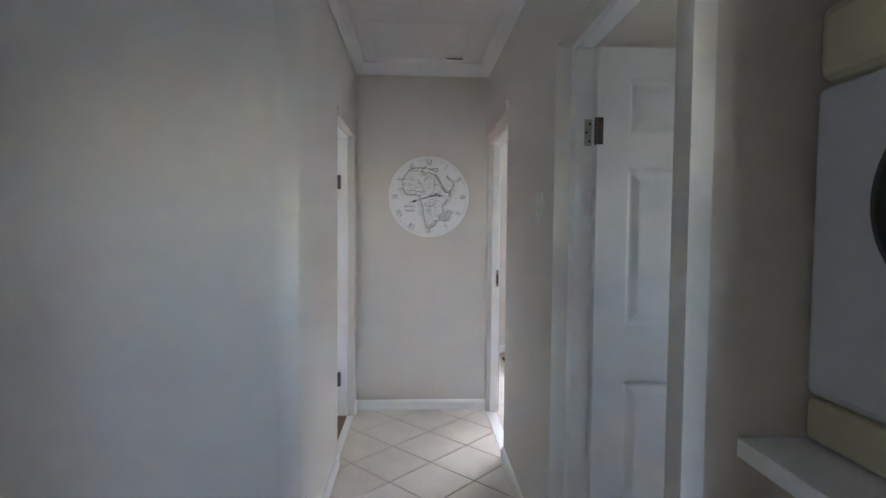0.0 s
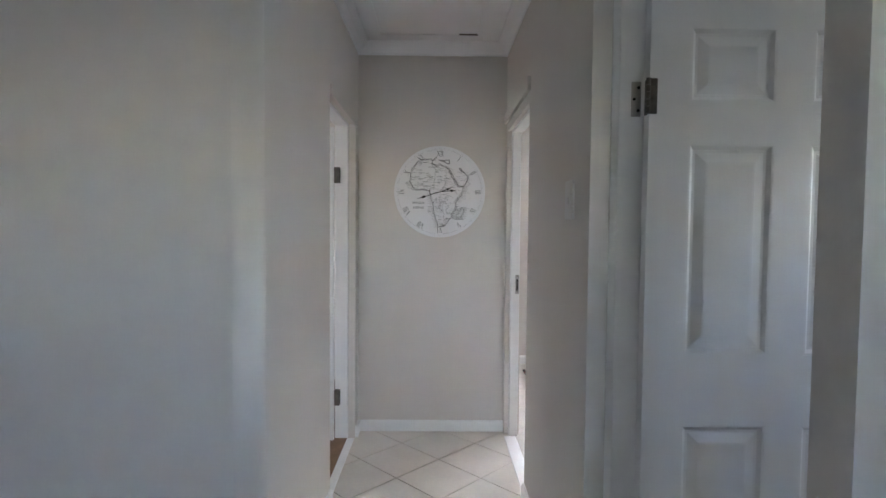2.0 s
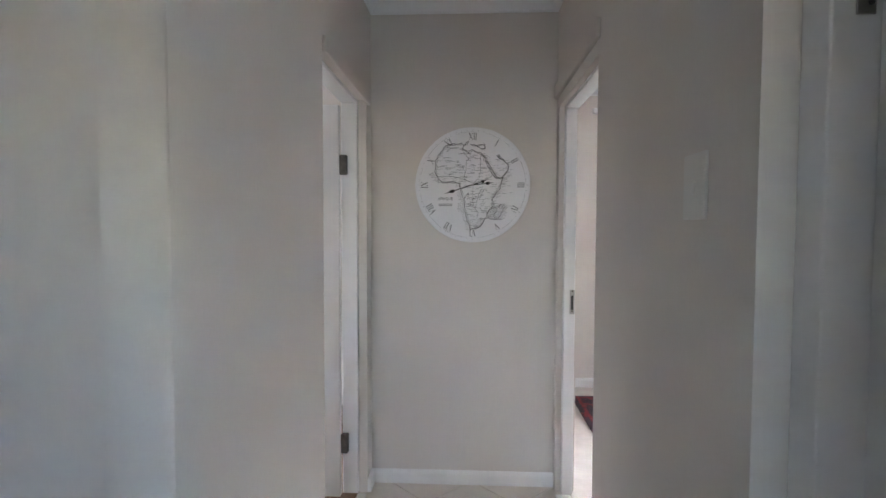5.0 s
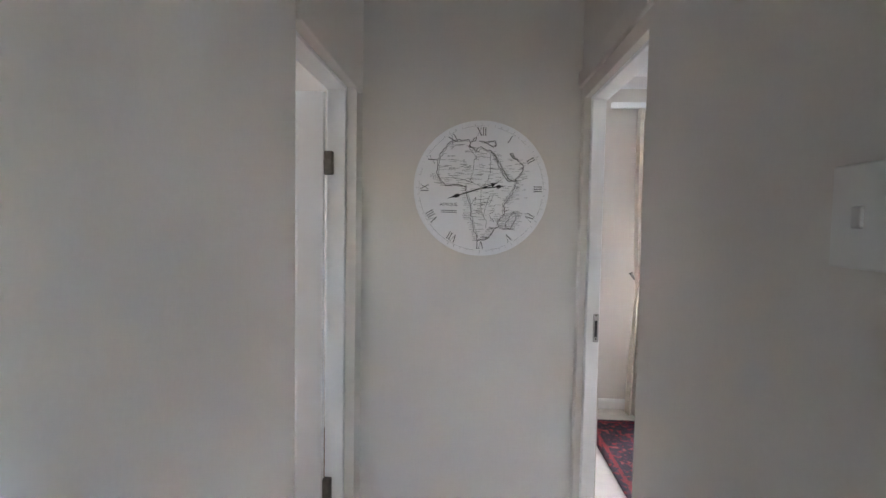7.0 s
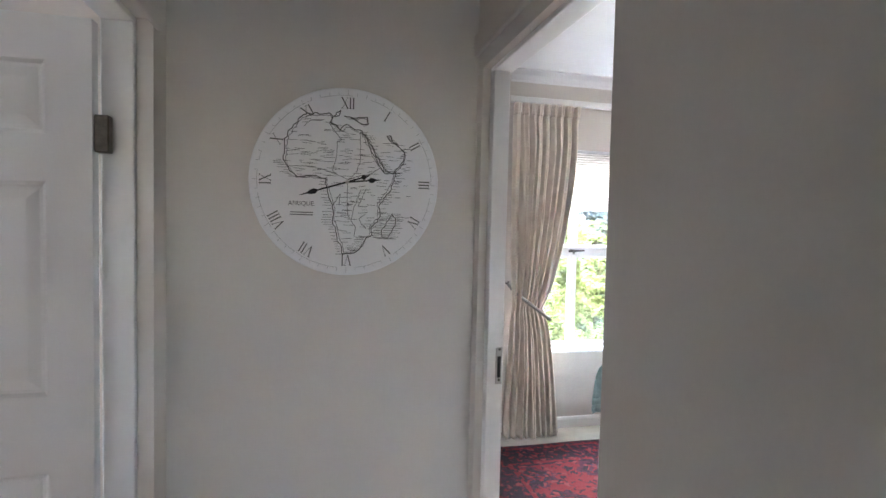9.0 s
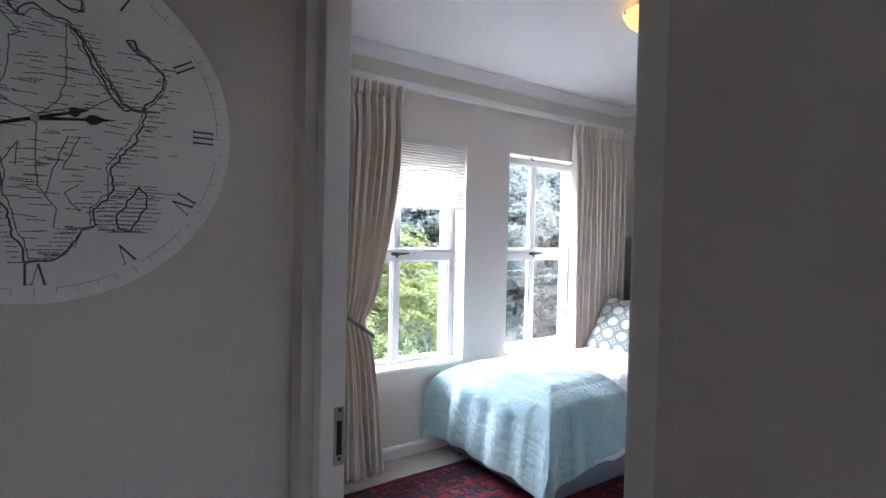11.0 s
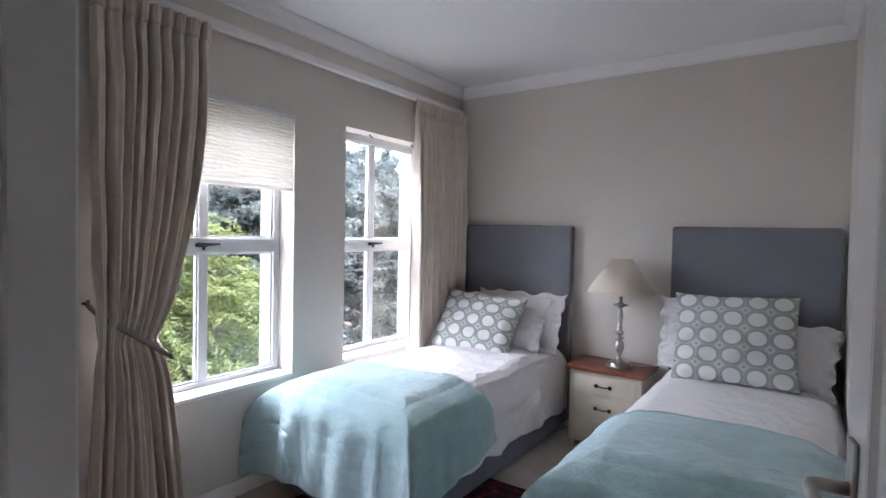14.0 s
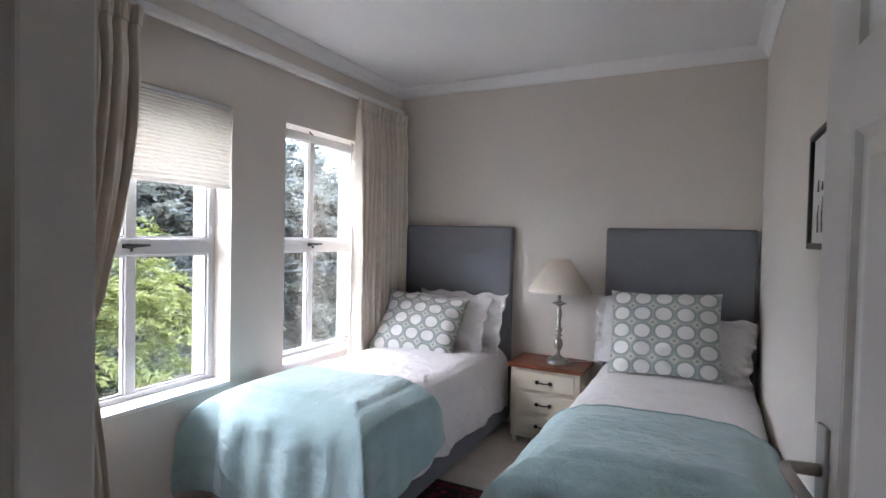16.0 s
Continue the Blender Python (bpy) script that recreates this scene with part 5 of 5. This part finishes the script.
    bp.inputs["Strength"].default_value = 0.7
    bp.inputs["Distance"].default_value = 0.006
    L.new(n2.outputs["Fac"], bp.inputs["Height"])
    L.new(bp.outputs[0], b.inputs["Normal"])
    return m


M_RUG = rug_mat()
rg = thing("rug", 2.40, 4.32, 0.0, "red and dark blue patterned woollen rug on pale carpet", "rug")
part("rug_body", grid_bm(60, 60, lambda u, v: Vector((-1.05 + 2.1 * u, -1.08 + 2.16 * v + 0.006 * sn(u * 6, v * 6, 2), 0.010 + 0.002 * sn(u * 9, v * 9, 5)))), M_RUG, rg, smooth=True)
thicken(rg.children[0], 0.008, -1)

# ---- outside ----
M_LEAF = mat("feathery_green_leaves", (0.135, 0.162, 0.045), 0.7, vary=0.3, scale=1.5, grain=9, bump=0)
M_LEAFGREY = mat("grey_green_leaves", (0.155, 0.172, 0.15), 0.8, vary=0.2, scale=1.2, grain=7, bump=0)
M_BARK = mat("brown_bark", (0.11, 0.075, 0.05), 0.95, vary=0.4, scale=9, grain=60, bump=0.8)
M_GROUND = mat("garden_ground", (0.16, 0.15, 0.10), 0.95, vary=0.3, scale=0.6, grain=8, bump=0.4)
M_BRICK = mat("pinkish_outside_wall", (0.42, 0.30, 0.25), 0.9, vary=0.15, scale=2, grain=30, bump=0.3)

let_light_through(M_LEAF, 0.5)
let_light_through(M_LEAFGREY, 0.5)
GZ = -2.9


def tree(name, x, y, height, crown_c, crown_r, leaves, size, material, label, seed, droop=0.0, elong=2.2, clumps=60, reach=0.4):
    rng2 = np.random.default_rng(seed)
    rp2 = random.Random(seed)
    e = thing(name, x, y, GZ, label, "tree")
    bm = bmesh.new()
    c = Vector(crown_c) - Vector((x, y, GZ))
    tips = []
    trunk_top = Vector((c.x * 0.5, c.y * 0.5, c.z - crown_r[2] * 0.55))
    tube_bm([(0, 0, 0), trunk_top * 0.5 + Vector((0.08, 0.05, 0)), trunk_top], [0.17, 0.14, 0.11], 10, bm)
    for k in range(clumps):
        d = Vector((rp2.gauss(0, 1), rp2.gauss(0, 1), rp2.gauss(0, 1))).normalized()
        rr = rp2.uniform(0.35, 1.0) ** 0.6
        tip = c + Vector((d.x * crown_r[0], d.y * crown_r[1], d.z * crown_r[2])) * rr
        tips.append(tip)
        if k % 3 == 0:
            mid = trunk_top.lerp(tip, 0.5) + Vector((0, 0, 0.15))
            tube_bm([trunk_top, mid, tip], [0.06, 0.03, 0.008], 6, bm)
    part("trunk", bm, M_BARK, e, smooth=True)
    # sprays: each clump carries arching twigs set with leaves
    sprays, per = 9, max(4, leaves // (clumps * 9))
    T = np.repeat(np.array([tuple(t) for t in tips]), sprays, axis=0)
    ns = len(T)
    D = rng2.normal(0, 1, (ns, 3))
    D[:, 2] *= 0.55
    D /= np.linalg.norm(D, axis=1, keepdims=True)
    length = np.mean(crown_r) * reach * rng2.uniform(0.6, 1.3, (ns, 1))
    side = np.cross(D, (0, 0, 1.0))
    side /= np.linalg.norm(side, axis=1, keepdims=True) + 1e-9
    u = np.tile(np.linspace(0.05, 1, per), ns)[:, None]
    T, D, side, length = (np.repeat(q, per, axis=0) for q in (T, D, side, length))
    n = len(T)
    P = T + D * length * u
    P[:, 2] -= (droop * length[:, 0] * u[:, 0] ** 2)
    P += rng2.normal(0, 1, (n, 3)) * size * 0.9
    flip = np.where(np.arange(n) % 2, 1.0, -1.0)[:, None]
    A = D * 0.45 + side * flip + rng2.normal(0, 0.35, (n, 3))
    A[:, 2] -= droop * 0.4
    A /= np.linalg.norm(A, axis=1, keepdims=True)
    Bv = np.cross(A, rng2.normal(0, 0.6, (n, 3)) + np.array((0, 0, 1.0)))
    Bv /= np.linalg.norm(Bv, axis=1, keepdims=True) + 1e-9
    s = size * rng2.uniform(0.6, 1.4, (n, 1))
    V = np.stack([P, P + A * s * elong * 0.45 + Bv * s / 2, P + A * s * elong, P + A * s * elong * 0.45 - Bv * s / 2], axis=1).reshape(-1, 3)
    me = bpy.data.meshes.new("crown")
    me.from_pydata(V.tolist(), [], [(4 * i, 4 * i + 1, 4 * i + 2, 4 * i + 3) for i in range(n)])
    me.materials.append(material)
    cr_ = new("crown", me)
    cr_.parent = e
    return e


tree("garden_tree", 4.6, 10.6, 4, (4.2, 9.9, 0.2), (1.25, 1.1, 1.65), 76000, 0.024, M_LEAF, "bright green feathery garden tree outside the window", 3, droop=0.6, elong=3.8, clumps=52, reach=0.6)
tree("garden_tree", 9.5, 16.5, 9, (9.4, 16.0, 1.9), (3.6, 2.2, 4.2), 190000, 0.08, M_LEAFGREY, "large grey-green garden tree outside the window", 7, elong=1.7, clumps=210, reach=0.30)
tree("garden_tree", 15.5, 17.0, 9, (16.2, 17.0, 0.9), (3.9, 2.2, 3.8), 180000, 0.08, M_LEAFGREY, "dense grey-green garden tree outside the window", 11, elong=1.7, clumps=190, reach=0.30)
tree("garden_tree", 4.5, 19.0, 9, (4.8, 19.0, 1.2), (3.6, 2.2, 4.4), 150000, 0.085, M_LEAFGREY, "tall grey-green garden tree outside the window", 17, elong=1.7, clumps=190, reach=0.30)
tree("garden_tree", 8.0, 24.0, 9, (8.5, 24.0, 3.0), (5.4, 2.0, 6.2), 150000, 0.13, M_LEAFGREY, "far grey-green tree behind the garden trees", 23, elong=1.6, clumps=240, reach=0.25)
tree("garden_tree", 17.0, 25.0, 9, (19.5, 25.0, 1.4), (6.6, 2.0, 5.2), 160000, 0.13, M_LEAFGREY, "far grey-green tree behind the garden trees", 29, elong=1.6, clumps=240, reach=0.25)
structure("ground", box_bm(-300, -300, GZ - 0.1, 300, 300, GZ), M_GROUND, "dull garden ground far below the windows", "ground")
structure("garden_wall", box_bm(-10, 20.5, GZ, 30, 20.75, -0.7, 0.02), M_BRICK, "pinkish plastered garden boundary wall", "wall")
M_CABLE = mat("weathered_cable", (0.13, 0.135, 0.14), 0.6, vary=0.1, scale=3, grain=20, bump=0)
for z in (0.62, 0.45):
    e = thing("overhead_cable", 0, 12.6, z, "thin overhead cable in front of the trees", "cable", group="overhead cables")
    part("cable", tube_bm([(-4 + 2 * k, 0, -0.012 * (k - 6) * (6 - k) * 0.1) for k in range(13)], 0.005, 6), M_CABLE, e)

# ---- floor tiles of the passage and hall, laid on the diagonal ----
TS = 0.335
DIAG = TS * math.sqrt(2)
g = 0.0055
NODE = (0.52, 3.447)
floor_t = thing("floor_tiles", 0, 0, 0, "pale beige ceramic floor tiles laid diagonally with dark grout", "floor", kind="structure")
ch = 0.0015


def tile_mesh():
    bm = bmesh.new()
    hs = TS / 2 - g / 2
    r = Matrix.Rotation(radians(45), 3, "Z")
    lo = [bm.verts.new(r @ Vector((sx * hs, sy * hs, -0.012))) for sx, sy in ((-1, -1), (1, -1), (1, 1), (-1, 1))]
    mi = [bm.verts.new(r @ Vector((sx * hs, sy * hs, -ch))) for sx, sy in ((-1, -1), (1, -1), (1, 1), (-1, 1))]
    hi = [bm.verts.new(r @ Vector((sx * (hs - ch), sy * (hs - ch), 0.0))) for sx, sy in ((-1, -1), (1, -1), (1, 1), (-1, 1))]
    for a, b in ((lo, mi), (mi, hi)):
        for k in range(4):
            bm.faces.new((a[k], a[(k + 1) % 4], b[(k + 1) % 4], b[k]))
    bm.faces.new(hi)
    me = bpy.data.meshes.new("tile")
    bm.to_mesh(me)
    bm.free()
    me.materials.append(M_TILE)
    return me


TM = tile_mesh()
rest = bmesh.new()
for i in range(-22, 12):
    for j in range(-34, 6):
        if (i + j) % 2 == 0:
            continue
        x, y = NODE[0] + i * DIAG / 2, NODE[1] + j * DIAG / 2
        if y > YEND + 0.1 or y < BACK - 0.2 or x < -3.7:
            continue
        if y > 2.1 and (x < XL - 0.30 or x > XR + 0.30):
            continue
        if y <= 2.1 and x > 1.9:
            continue
        if y > 0.3 and x > -1.2:
            ob = new("tile", TM)
            ob.parent = floor_t
            ob.location = (x, y, 0.0)
        else:
            rest.from_mesh(TM)
            rest.verts.ensure_lookup_table()
            for v in rest.verts[-12:]:
                v.co += Vector((x, y, 0))
tagged(part("tile_field", rest, M_TILE, floor_t), kind="stuff")
